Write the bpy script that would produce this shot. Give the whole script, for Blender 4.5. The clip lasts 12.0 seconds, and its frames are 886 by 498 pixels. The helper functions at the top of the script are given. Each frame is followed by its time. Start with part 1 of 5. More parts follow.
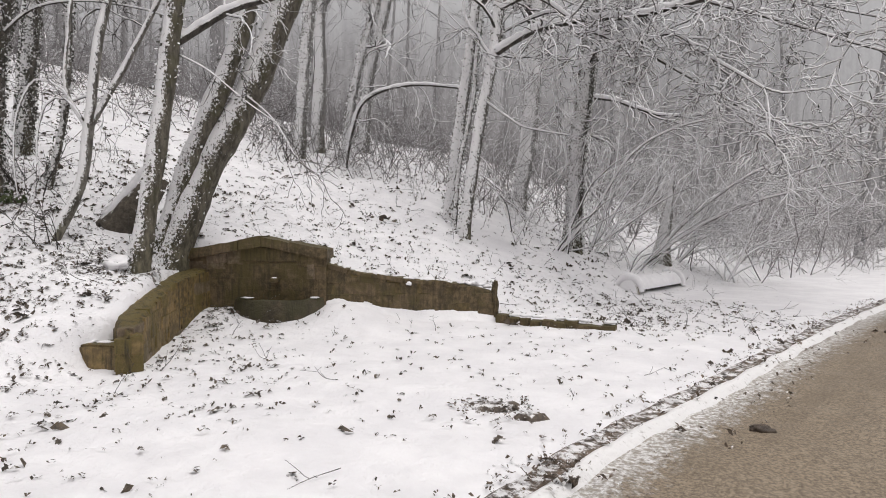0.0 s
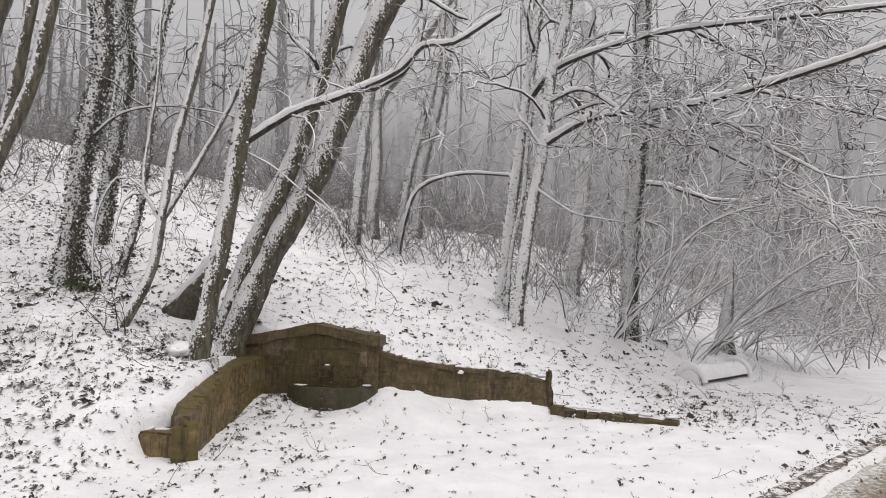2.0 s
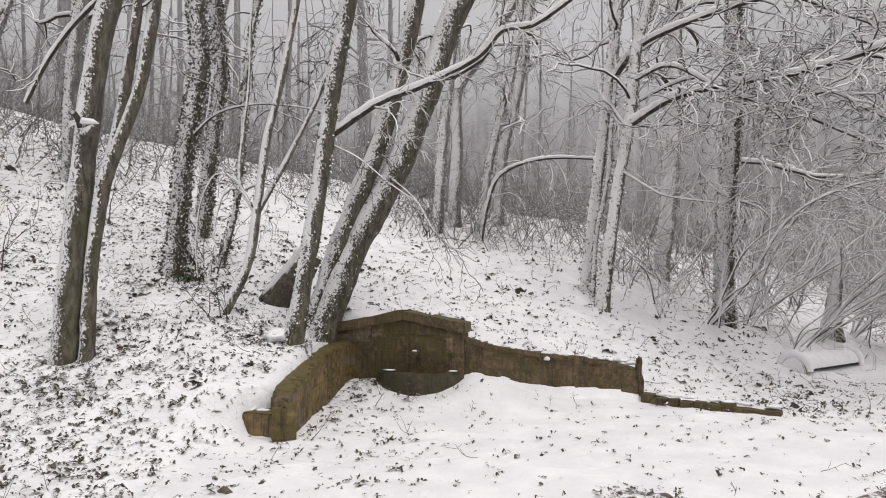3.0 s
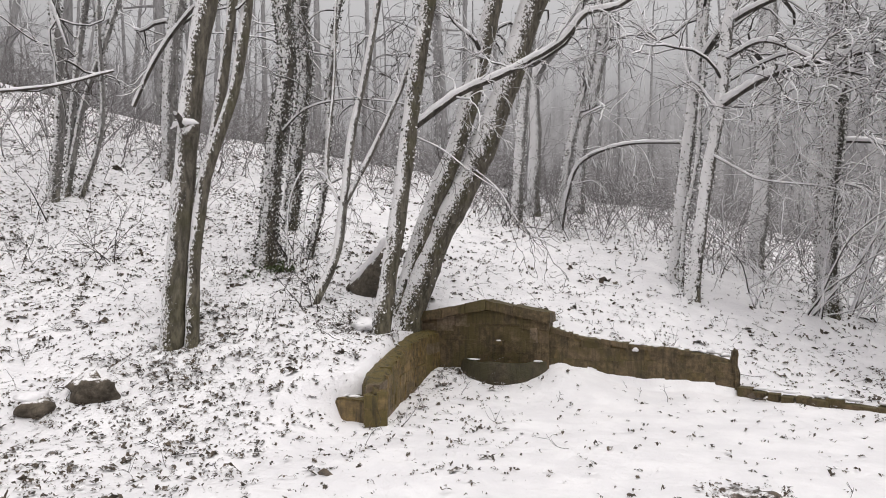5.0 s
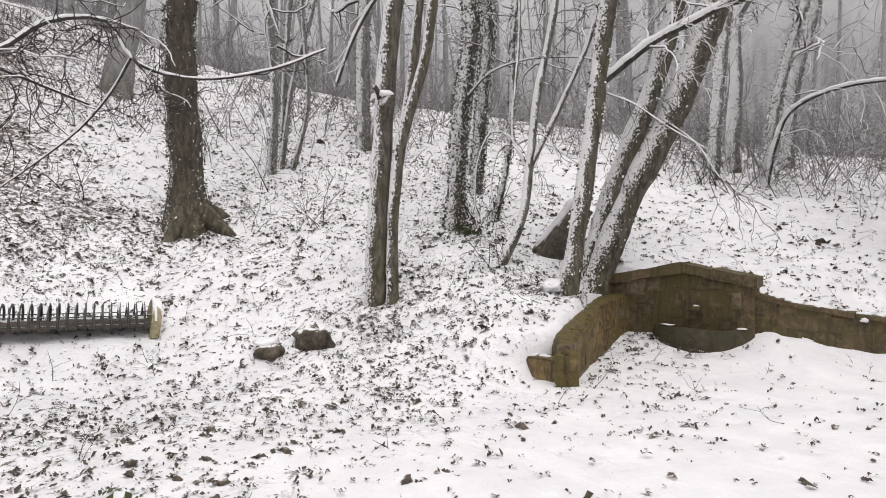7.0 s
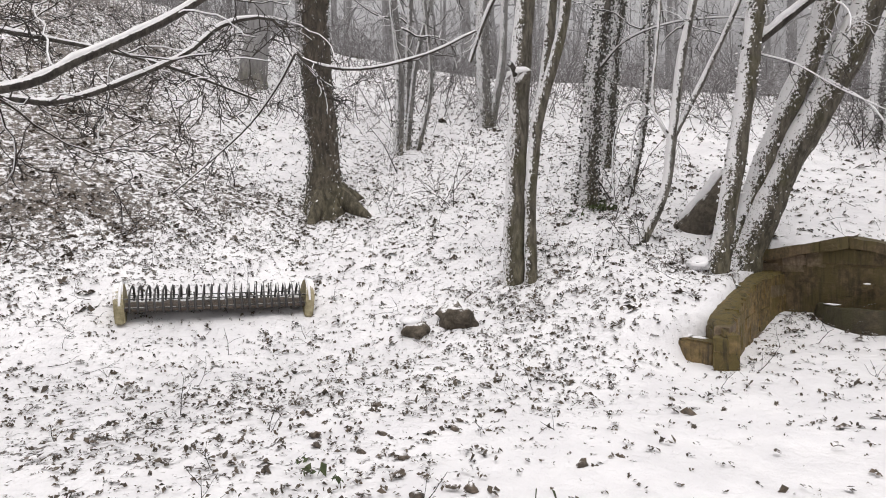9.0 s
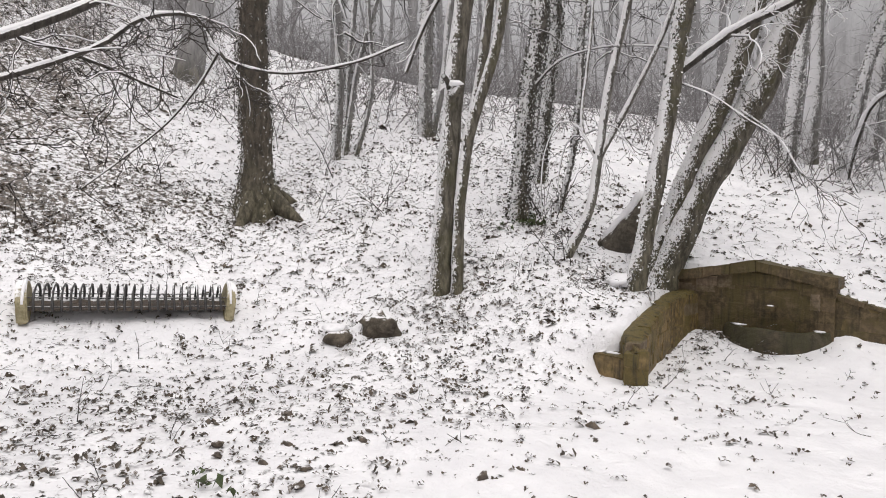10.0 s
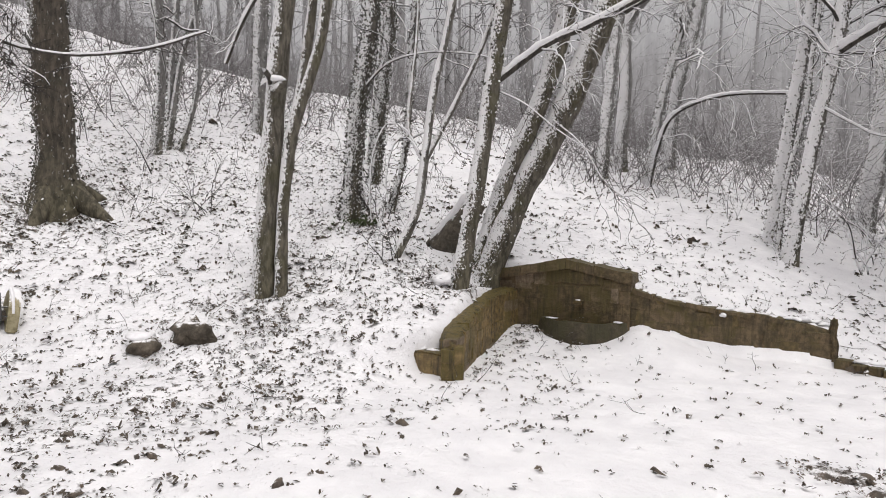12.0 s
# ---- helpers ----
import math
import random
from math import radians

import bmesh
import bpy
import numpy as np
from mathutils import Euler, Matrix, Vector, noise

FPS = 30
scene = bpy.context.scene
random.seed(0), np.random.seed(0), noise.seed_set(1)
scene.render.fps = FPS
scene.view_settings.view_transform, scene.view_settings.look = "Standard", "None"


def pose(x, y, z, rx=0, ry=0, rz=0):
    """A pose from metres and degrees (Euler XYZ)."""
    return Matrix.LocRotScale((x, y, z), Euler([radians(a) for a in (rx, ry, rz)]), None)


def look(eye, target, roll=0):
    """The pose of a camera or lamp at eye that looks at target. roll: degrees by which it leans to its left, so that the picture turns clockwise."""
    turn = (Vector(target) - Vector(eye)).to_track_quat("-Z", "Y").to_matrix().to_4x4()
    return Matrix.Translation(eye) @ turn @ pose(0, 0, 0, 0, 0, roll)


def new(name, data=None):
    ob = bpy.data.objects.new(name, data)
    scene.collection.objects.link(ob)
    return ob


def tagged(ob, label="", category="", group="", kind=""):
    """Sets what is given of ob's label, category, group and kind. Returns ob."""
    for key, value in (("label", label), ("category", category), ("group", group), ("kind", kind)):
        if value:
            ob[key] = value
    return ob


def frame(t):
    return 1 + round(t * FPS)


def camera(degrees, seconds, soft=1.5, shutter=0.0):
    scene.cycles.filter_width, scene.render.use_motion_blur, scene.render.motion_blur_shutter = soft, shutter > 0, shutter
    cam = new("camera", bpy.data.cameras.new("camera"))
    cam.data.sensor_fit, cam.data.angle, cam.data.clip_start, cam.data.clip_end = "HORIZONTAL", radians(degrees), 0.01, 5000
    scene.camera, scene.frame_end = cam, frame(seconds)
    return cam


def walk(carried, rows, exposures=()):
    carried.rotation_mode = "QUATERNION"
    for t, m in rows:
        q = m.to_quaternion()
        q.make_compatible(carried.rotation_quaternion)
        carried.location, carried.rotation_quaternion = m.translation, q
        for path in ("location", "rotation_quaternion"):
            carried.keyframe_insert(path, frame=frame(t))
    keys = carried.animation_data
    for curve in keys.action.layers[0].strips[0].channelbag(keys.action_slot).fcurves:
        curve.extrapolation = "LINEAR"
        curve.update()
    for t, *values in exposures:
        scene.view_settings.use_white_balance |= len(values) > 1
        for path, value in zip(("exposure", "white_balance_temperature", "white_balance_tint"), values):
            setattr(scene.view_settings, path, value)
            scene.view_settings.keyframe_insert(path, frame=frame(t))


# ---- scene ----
cam = camera(72.1, 12.0, soft=0.95)
PATH = [
    (0, (0.062, 0.061, 1.635), (0.035, 2.059, 1.538), 0.4),
    (0.5, (0.057, 0.057, 1.636), (-0.126, 2.046, 1.54), 0.3),
    (1, (0.053, 0.027, 1.665), (-0.221, 2.008, 1.661), 0.8),
    (1.5, (0.057, 0.019, 1.695), (-0.172, 2.004, 1.791), 0.7),
    (2, (0.057, 0.024, 1.726), (-0.141, 2.007, 1.896), 0.6),
    (2.5, (0.023, 0.004, 1.711), (-0.304, 1.972, 1.845), 0.2),
    (3, (0.022, 0.002, 1.701), (-0.438, 1.944, 1.831), -0.0),
    (3.2, (0.029, 0.001, 1.688), (-0.488, 1.928, 1.817), -0.0),
    (5, (-0.115, -0.042, 1.697), (-0.808, 1.832, 1.795), -0.2),
    (5.5, (-0.154, -0.073, 1.679), (-0.987, 1.743, 1.769), -0.3),
    (6, (-0.213, -0.094, 1.661), (-1.185, 1.654, 1.719), -0.4),
    (6.5, (-0.174, -0.105, 1.715), (-1.239, 1.588, 1.734), -0.3),
    (7, (-0.245, -0.132, 1.659), (-1.443, 1.469, 1.642), -0.3),
    (7.5, (-0.37, -0.226, 1.659), (-1.677, 1.288, 1.608), -0.4),
    (7.7, (-0.432, -0.265, 1.66), (-1.769, 1.221, 1.606), -1.0),
    (9.3, (-0.586, -0.436, 1.747), (-2.056, 0.917, 1.647), -1.1),
    (9.5, (-0.574, -0.395, 1.752), (-2.04, 0.962, 1.651), -0.6),
    (9.9, (-0.429, -0.282, 1.769), (-1.79, 1.181, 1.691), 1.1),
    (10, (-0.404, -0.28, 1.774), (-1.73, 1.215, 1.7), 1.0),
    (10.5, (-0.224, -0.132, 1.765), (-1.342, 1.524, 1.696), 1.4),
    (11, (-0.138, -0.062, 1.771), (-1.168, 1.651, 1.712), 1.6),
    (11.5, (-0.122, -0.034, 1.749), (-1.138, 1.688, 1.691), 1.7),
    (12, (-0.092, -0.023, 1.766), (-1.028, 1.744, 1.705), 1.1),
]
walk(cam, [(t, look(eye, target, roll)) for t, eye, target, roll in PATH], [(0.0, 0.05), (3.0, 0.07), (7.5, 0.15), (12.0, 0.12)])

# ---- world and sun: a foggy, overcast winter day ----
world = bpy.data.worlds.new("overcast")
scene.world = world
world.use_nodes = True
wn, wl = world.node_tree.nodes, world.node_tree.links
wn.clear()
sky = wn.new("ShaderNodeTexSky")
sky.sky_type, sky.sun_disc = "NISHITA", False
sky.sun_elevation, sky.sun_rotation = radians(67), radians(120)
grey = wn.new("ShaderNodeHueSaturation")
grey.inputs["Saturation"].default_value = 0.06
veil = wn.new("ShaderNodeMix")
veil.data_type = "RGBA"
veil.inputs[0].default_value = 0.75
veil.inputs[7].default_value = (8.75, 8.4, 8.4, 1)
air = wn.new("ShaderNodeBackground")
air.inputs["Strength"].default_value = 0.138
out = wn.new("ShaderNodeOutputWorld")
wl.new(sky.outputs[0], grey.inputs["Color"])
wl.new(grey.outputs[0], veil.inputs[6])
wl.new(veil.outputs[2], air.inputs["Color"])
wl.new(air.outputs[0], out.inputs["Surface"])

sun = new("sun", bpy.data.lights.new("sun", "SUN"))
sun.data.energy, sun.data.angle, sun.data.color = 1.1, radians(40), (1.0, 0.97, 0.93)
sun.matrix_world = look((9, -5, 24), (0, 0, 0))


# ---- materials ----
def shader(name, rough=0.8):
    m = bpy.data.materials.new(name)
    m.use_nodes = True
    n = m.node_tree.nodes
    b = n["Principled BSDF"]
    b.inputs["Roughness"].default_value = rough
    return m, n, m.node_tree.links, b


def tex(n, l, scale, detail=4, rough=0.6, stretch=None, distort=0.0):
    g = n.new("ShaderNodeNewGeometry")
    t = n.new("ShaderNodeTexNoise")
    t.inputs["Scale"].default_value, t.inputs["Detail"].default_value = scale, detail
    t.inputs["Roughness"].default_value, t.inputs["Distortion"].default_value = rough, distort
    if stretch:
        m = n.new("ShaderNodeMapping")
        m.inputs["Scale"].default_value = stretch
        l.new(g.outputs["Position"], m.inputs["Vector"])
        l.new(m.outputs[0], t.inputs["Vector"])
    else:
        l.new(g.outputs["Position"], t.inputs["Vector"])
    return t.outputs["Fac"]


def calc(n, l, op, a, b=None, c=None):
    m = n.new("ShaderNodeMath")
    m.operation = op
    for i, v in enumerate((a, b, c)):
        if v is None:
            continue
        if isinstance(v, (int, float)):
            m.inputs[i].default_value = v
        else:
            l.new(v, m.inputs[i])
    return m.outputs[0]


def band(n, l, v, lo, hi):
    m = n.new("ShaderNodeMapRange")
    m.interpolation_type = "SMOOTHSTEP"
    l.new(v, m.inputs[0])
    m.inputs[1].default_value, m.inputs[2].default_value = lo, hi
    return m.outputs[0]


def blend(n, l, f, a, b):
    m = n.new("ShaderNodeMix")
    m.data_type = "RGBA"
    if isinstance(f, (int, float)):
        m.inputs[0].default_value = f
    else:
        l.new(f, m.inputs[0])
    for i, v in ((6, a), (7, b)):
        if isinstance(v, tuple):
            m.inputs[i].default_value = (*v, 1)
        else:
            l.new(v, m.inputs[i])
    return m.outputs[2]


def relief(n, l, b, h, strength, distance):
    k = n.new("ShaderNodeBump")
    k.inputs["Strength"].default_value, k.inputs["Distance"].default_value = strength, distance
    l.new(h, k.inputs["Height"])
    l.new(k.outputs[0], b.inputs["Normal"])


def facing(n, l, way):
    g = n.new("ShaderNodeNewGeometry")
    d = n.new("ShaderNodeVectorMath")
    d.operation = "DOT_PRODUCT"
    v = Vector(way).normalized()
    d.inputs[1].default_value = v
    l.new(g.outputs["Normal"], d.inputs[0])
    return d.outputs["Value"]


SNOW = (0.88, 0.87, 0.88)
WIND = (-0.55, -0.68, 0.4)


def bark(name, dark, light, moss=None, cover=0.35, way=WIND, grain=14, speck=38, plaster=1.5, patchy=3.8):
    """Fissured bark with wet snow plastered on its windward side and flecks of it elsewhere."""
    m, n, l, b = shader(name, 0.85)
    g = tex(n, l, grain, 6, 0.65, (1, 1, 0.3))
    fissure = tex(n, l, grain * 2.6, 4, 0.7, (1, 1, 0.22))
    col = blend(n, l, band(n, l, g, 0.33, 0.68), dark, light)
    col = blend(n, l, calc(n, l, "MULTIPLY", band(n, l, fissure, 0.52, 0.66), 0.55), col, tuple(c * 0.45 for c in dark))
    if moss:
        col = blend(n, l, calc(n, l, "MULTIPLY", band(n, l, tex(n, l, 2.2, 5, 0.65), 0.46, 0.66), 0.5), col, moss)
    s = calc(n, l, "MULTIPLY_ADD", tex(n, l, speck, 4, 0.72, (1, 1, 0.9)), patchy, -0.5 * patchy)
    s = calc(n, l, "ADD", s, calc(n, l, "MULTIPLY_ADD", tex(n, l, 5.5, 5, 0.7, (1, 1, 0.45)), 0.55 * patchy, -0.275 * patchy))
    foot = n.new("ShaderNodeAttribute")
    foot.attribute_name = "foot"
    s = calc(n, l, "MULTIPLY_ADD", facing(n, l, way), plaster, s)
    s = calc(n, l, "MULTIPLY_ADD", foot.outputs["Fac"], -0.4, s)
    lichen = blend(n, l, band(n, l, g, 0.4, 0.65), (0.05, 0.044, 0.025), (0.17, 0.152, 0.095))
    col = blend(n, l, calc(n, l, "MULTIPLY", foot.outputs["Fac"], 0.7), col, lichen)
    f = band(n, l, s, 0.88 - cover, 1.10 - cover)
    col = blend(n, l, f, col, SNOW)
    l.new(col, b.inputs["Base Color"])
    h = calc(n, l, "SUBTRACT", calc(n, l, "ADD", g, calc(n, l, "MULTIPLY", f, 0.7)), calc(n, l, "MULTIPLY", fissure, 0.5))
    relief(n, l, b, h, 0.8, 0.022)
    return m


BARK = bark("ash_bark_snow", (0.055, 0.048, 0.04), (0.19, 0.172, 0.15), (0.085, 0.078, 0.04), 0.34, speck=30, patchy=4.4)
BARK_MOSS = bark("mossy_grey_bark", (0.045, 0.039, 0.03), (0.16, 0.142, 0.112), (0.075, 0.072, 0.03), 0.2, speck=30, patchy=4.4)
BARK_IVY = bark("ivy_bark_snow", (0.042, 0.037, 0.032), (0.15, 0.136, 0.118), (0.05, 0.052, 0.03), 0.62, speck=26, patchy=5.0)
BARK_DARK = bark("dark_ivy_bark", (0.03, 0.027, 0.023), (0.1, 0.092, 0.08), (0.035, 0.038, 0.02), 0.15)
BARK_RED = bark("rough_brown_bark", (0.034, 0.028, 0.022), (0.115, 0.094, 0.072), (0.05, 0.046, 0.03), -0.05, speck=30, plaster=1.1)
BARK_PALE = bark("pale_bark_snow", (0.055, 0.05, 0.045), (0.17, 0.156, 0.14), None, 0.68, speck=22, patchy=5.6)
BARK_WHITE = bark("snow_plastered_bark", (0.07, 0.063, 0.055), (0.25, 0.235, 0.21), None, 0.7, speck=32)
# bark of trees farther back, its grey lifted to stand in for fog
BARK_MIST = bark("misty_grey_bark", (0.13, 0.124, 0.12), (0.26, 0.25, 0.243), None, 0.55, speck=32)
LIMB = bark("snowy_limb_bark", (0.026, 0.022, 0.019), (0.085, 0.075, 0.064), None, 0.7, (-0.35, -0.45, 0.85), plaster=1.6, patchy=1.6)
TWIG = bark("snowy_twig_bark", (0.022, 0.019, 0.017), (0.07, 0.062, 0.056), None, 0.85, (-0.3, -0.4, 0.9), plaster=1.7, patchy=1.2)
TWIG_DARK = bark("bare_twig_bark", (0.022, 0.018, 0.016), (0.07, 0.058, 0.05), None, -0.2, (-0.2, -0.1, 1), plaster=1.1)
# far bark and brush: haze is put into these pale base colours
FAR = bark("fog_paled_far_bark", (0.235, 0.229, 0.231), (0.34, 0.333, 0.336), None, -0.2, grain=5, speck=9, plaster=1.0)
FOG_BRUSH = bark("fog_whitened_brush", (0.36, 0.35, 0.352), (0.52, 0.508, 0.51), None, 0.2, (-0.2, -0.2, 0.9), grain=5, speck=9, plaster=1.0)
BRUSH = bark("fog_greyed_brush", (0.13, 0.12, 0.12), (0.24, 0.226, 0.228), None, 0.2, (-0.2, -0.2, 0.9), grain=5, speck=9, plaster=1.0)


def plain(name, a, b_col, scale, rough=0.8, bump=0.4, dist=0.01, lo=0.35, hi=0.65, snow=None, way=(-0.1, -0.1, 1)):
    m, n, l, b = shader(name, rough)
    t = tex(n, l, scale, 6, 0.65)
    u = tex(n, l, scale * 0.17, 3, 0.5)
    v = calc(n, l, "ADD", calc(n, l, "MULTIPLY", t, 0.6), calc(n, l, "MULTIPLY", u, 0.4))
    col = blend(n, l, band(n, l, v, lo, hi), a, b_col)
    if snow is not None:
        s = calc(n, l, "ADD", facing(n, l, way), calc(n, l, "MULTIPLY_ADD", tex(n, l, 9, 4, 0.7), 1.4, -0.7))
        col = blend(n, l, band(n, l, s, snow, snow + 0.22), col, SNOW)
    l.new(col, b.inputs["Base Color"])
    relief(n, l, b, t, bump, dist)
    return m


def snow_ground():
    """Thin wet snow with leaf litter showing where the cover attribute lets it."""
    m, n, l, b = shader("snow_over_leaves", 0.55)
    a = n.new("ShaderNodeAttribute")
    a.attribute_name = "litter"
    fine = tex(n, l, 10.5, 6, 0.68, (1, 1, 1), 0.15)
    tiny = tex(n, l, 34, 4, 0.65)
    patch = tex(n, l, 0.75, 3, 0.6)
    v = calc(n, l, "ADD", calc(n, l, "MULTIPLY", fine, 0.75), calc(n, l, "MULTIPLY", tiny, 0.25))
    v = calc(n, l, "ADD", v, calc(n, l, "MULTIPLY_ADD", patch, 0.22, -0.11))
    v = calc(n, l, "ADD", v, calc(n, l, "MULTIPLY_ADD", a.outputs["Fac"], 0.16, -0.08))
    f = band(n, l, v, 0.60, 0.655)
    leaf = blend(n, l, band(n, l, tex(n, l, 30, 3), 0.4, 0.6), (0.035, 0.028, 0.02), (0.14, 0.10, 0.065))
    white = blend(n, l, band(n, l, tex(n, l, 1.6, 4), 0.35, 0.7), (0.80, 0.79, 0.81), (0.90, 0.89, 0.905))
    l.new(blend(n, l, calc(n, l, "MULTIPLY", f, 0.92), white, leaf), b.inputs["Base Color"])
    h = calc(n, l, "SUBTRACT", calc(n, l, "MULTIPLY", tex(n, l, 8, 6, 0.65), 0.8), calc(n, l, "MULTIPLY", f, 0.6))
    relief(n, l, b, h, 0.75, 0.05)
    return m


def road_surface():
    """Wet coarse asphalt with slush towards its edge; u runs across in metres."""
    m, n, l, b = shader("wet_asphalt", 0.5)
    uv = n.new("ShaderNodeUVMap")
    sep = n.new("ShaderNodeSeparateXYZ")
    l.new(uv.outputs[0], sep.inputs[0])
    t = tex(n, l, 38, 5, 0.75)
    p = tex(n, l, 1.3, 4, 0.6)
    col = blend(n, l, band(n, l, t, 0.36, 0.64), (0.095, 0.07, 0.045), (0.36, 0.285, 0.2))
    col = blend(n, l, band(n, l, p, 0.42, 0.66), col, blend(n, l, band(n, l, t, 0.4, 0.7), (0.15, 0.115, 0.078), (0.38, 0.31, 0.225)))
    e = calc(n, l, "ADD", sep.outputs["X"], calc(n, l, "MULTIPLY_ADD", tex(n, l, 13, 6, 0.8), 1.3, -0.65))
    slush = band(n, l, e, 0.52, 0.22)
    leaf = band(n, l, calc(n, l, "ADD", tex(n, l, 17, 4, 0.7), calc(n, l, "MULTIPLY", sep.outputs["X"], -0.08)), 0.56, 0.62)
    col = blend(n, l, slush, col, blend(n, l, band(n, l, tex(n, l, 24, 4, 0.7), 0.42, 0.6), (0.34, 0.31, 0.27), (0.84, 0.83, 0.83)))
    col = blend(n, l, calc(n, l, "MULTIPLY", leaf, 0.35), col, (0.09, 0.07, 0.045))
    way = n.new("ShaderNodeMapping")
    way.inputs["Scale"].default_value = (3.4, 0.22, 1)
    l.new(uv.outputs[0], way.inputs["Vector"])
    rut = n.new("ShaderNodeTexNoise")
    rut.inputs["Scale"].default_value, rut.inputs["Detail"].default_value = 1.0, 4
    l.new(way.outputs[0], rut.inputs["Vector"])
    grit = band(n, l, tex(n, l, 95, 3, 0.7), 0.58, 0.66)
    col = blend(n, l, calc(n, l, "MULTIPLY", band(n, l, rut.outputs["Fac"], 0.45, 0.7), 0.45), col, (0.13, 0.098, 0.065))
    col = blend(n, l, calc(n, l, "MULTIPLY", grit, 0.5), col, (0.46, 0.39, 0.3))
    l.new(col, b.inputs["Base Color"])
    l.new(calc(n, l, "MULTIPLY_ADD", p, 0.5, 0.25), b.inputs["Roughness"])
    relief(n, l, b, calc(n, l, "ADD", t, calc(n, l, "MULTIPLY", slush, 0.8)), 0.6, 0.015)
    return m


def stone_surface(name, dark, light, moss, red, drips=0.6):
    """Wet worn stone: mottled, mossy on top, streaked by seeping water."""
    m, n, l, b = shader(name, 0.7)
    o = n.new("ShaderNodeObjectInfo")
    t = tex(n, l, 11, 6, 0.7)
    fine = tex(n, l, 46, 5, 0.7)
    col = blend(n, l, band(n, l, t, 0.35, 0.68), dark, light)
    col = blend(n, l, calc(n, l, "MULTIPLY", band(n, l, o.outputs["Random"], 0.55, 1.0), 0.3), col, red)
    col = blend(n, l, band(n, l, calc(n, l, "ADD", tex(n, l, 2.6, 5, 0.65), calc(n, l, "MULTIPLY", facing(n, l, (0, 0, 1)), 0.16)), 0.44, 0.62), col, moss)
    drip = tex(n, l, 7, 5, 0.7, (2.0, 2.0, 0.14))
    col = blend(n, l, calc(n, l, "MULTIPLY", band(n, l, drip, 0.48, 0.66), drips), col, (0.02, 0.015, 0.007))
    pale = calc(n, l, "MULTIPLY", band(n, l, tex(n, l, 5, 6, 0.75, (2.2, 2.2, 0.5)), 0.6, 0.7), band(n, l, fine, 0.45, 0.6))
    col = blend(n, l, calc(n, l, "MULTIPLY", pale, 0.55), col, red)
    l.new(col, b.inputs["Base Color"])
    relief(n, l, b, calc(n, l, "ADD", t, calc(n, l, "MULTIPLY", fine, 0.5)), 0.9, 0.025)
    return m


GROUND = snow_ground()
ROAD = road_surface()
STONE = stone_surface("wet_mossy_stone", (0.056, 0.040, 0.018), (0.165, 0.116, 0.057), (0.090, 0.069, 0.022), (0.21, 0.146, 0.086), 0.5)
# the basin's stone, about half as bright as the walls
BASIN_STONE = stone_surface("dark_basin_stone", (0.026, 0.021, 0.012), (0.085, 0.066, 0.036), (0.048, 0.042, 0.016), (0.1, 0.076, 0.045), 0.6)
OCHRE = stone_surface("ochre_stone", (0.065, 0.044, 0.015), (0.25, 0.168, 0.06), (0.112, 0.084, 0.021), (0.37, 0.262, 0.13), 0.8)
PALESTONE = stone_surface("pale_pinkish_stone", (0.1, 0.073, 0.043), (0.27, 0.2, 0.13), (0.1, 0.076, 0.03), (0.34, 0.245, 0.185), 0.35)
MORTAR = plain("dark_wet_mortar", (0.05, 0.036, 0.015), (0.15, 0.108, 0.045), 14)
SNOWCAP = plain("packed_snow", (0.8, 0.79, 0.81), (0.9, 0.89, 0.905), 9, 0.5, 0.4, 0.02)
DIRTYSNOW = plain("dirty_kerb_snow", (0.2, 0.175, 0.145), (0.86, 0.85, 0.85), 17, 0.6, 0.9, 0.03, 0.31, 0.46)
LEAF = plain("dead_leaf", (0.034, 0.029, 0.023), (0.12, 0.09, 0.062), 40, 0.7, snow=0.86)
WETLEAF = plain("wet_gutter_leaves", (0.03, 0.024, 0.018), (0.19, 0.135, 0.095), 24, 0.6, 0.9, 0.03, snow=0.88)
IVY = plain("ivy_leaf_snow", (0.033, 0.033, 0.026), (0.1, 0.097, 0.075), 30, 0.5, snow=0.14, way=(-0.5, -0.55, 0.65))
GRASS = plain("green_weed", (0.03, 0.045, 0.012), (0.07, 0.09, 0.03), 30, 0.6, snow=1.0)
SNOWIRON = plain("iron_with_snow", (0.022, 0.021, 0.022), (0.06, 0.056, 0.054), 30, 0.5, snow=0.62, way=(-0.3, -0.4, 0.85))
IRON = plain("dark_painted_iron", (0.02, 0.02, 0.02), (0.07, 0.068, 0.066), 22, 0.5, 0.3, 0.004, snow=0.72)
SLAB = plain("lichened_concrete", (0.2, 0.17, 0.09), (0.42, 0.37, 0.24), 16, 0.85, 0.5, 0.01, snow=0.45)
ROCK = plain("brown_mossy_rock", (0.05, 0.04, 0.028), (0.17, 0.14, 0.105), 12, 0.8, 0.8, 0.03, snow=0.75)
SNOWSLAB = plain("snowed_concrete", (0.2, 0.17, 0.11), (0.42, 0.38, 0.28), 16, 0.85, 0.5, 0.01, snow=0.25, way=(-0.6, -0.7, 0.6))
MUD = plain("wet_mud", (0.03, 0.021, 0.015), (0.12, 0.088, 0.063), 16, 0.45, 0.9, 0.03)
SNOWMUD = plain("snowy_mud", (0.04, 0.03, 0.022), (0.15, 0.115, 0.085), 16, 0.45, 0.9, 0.03, snow=0.86)
WOOD = plain("rotten_dark_wood", (0.045, 0.038, 0.029), (0.14, 0.118, 0.09), 12, 0.85, 0.8, 0.03, snow=0.72)


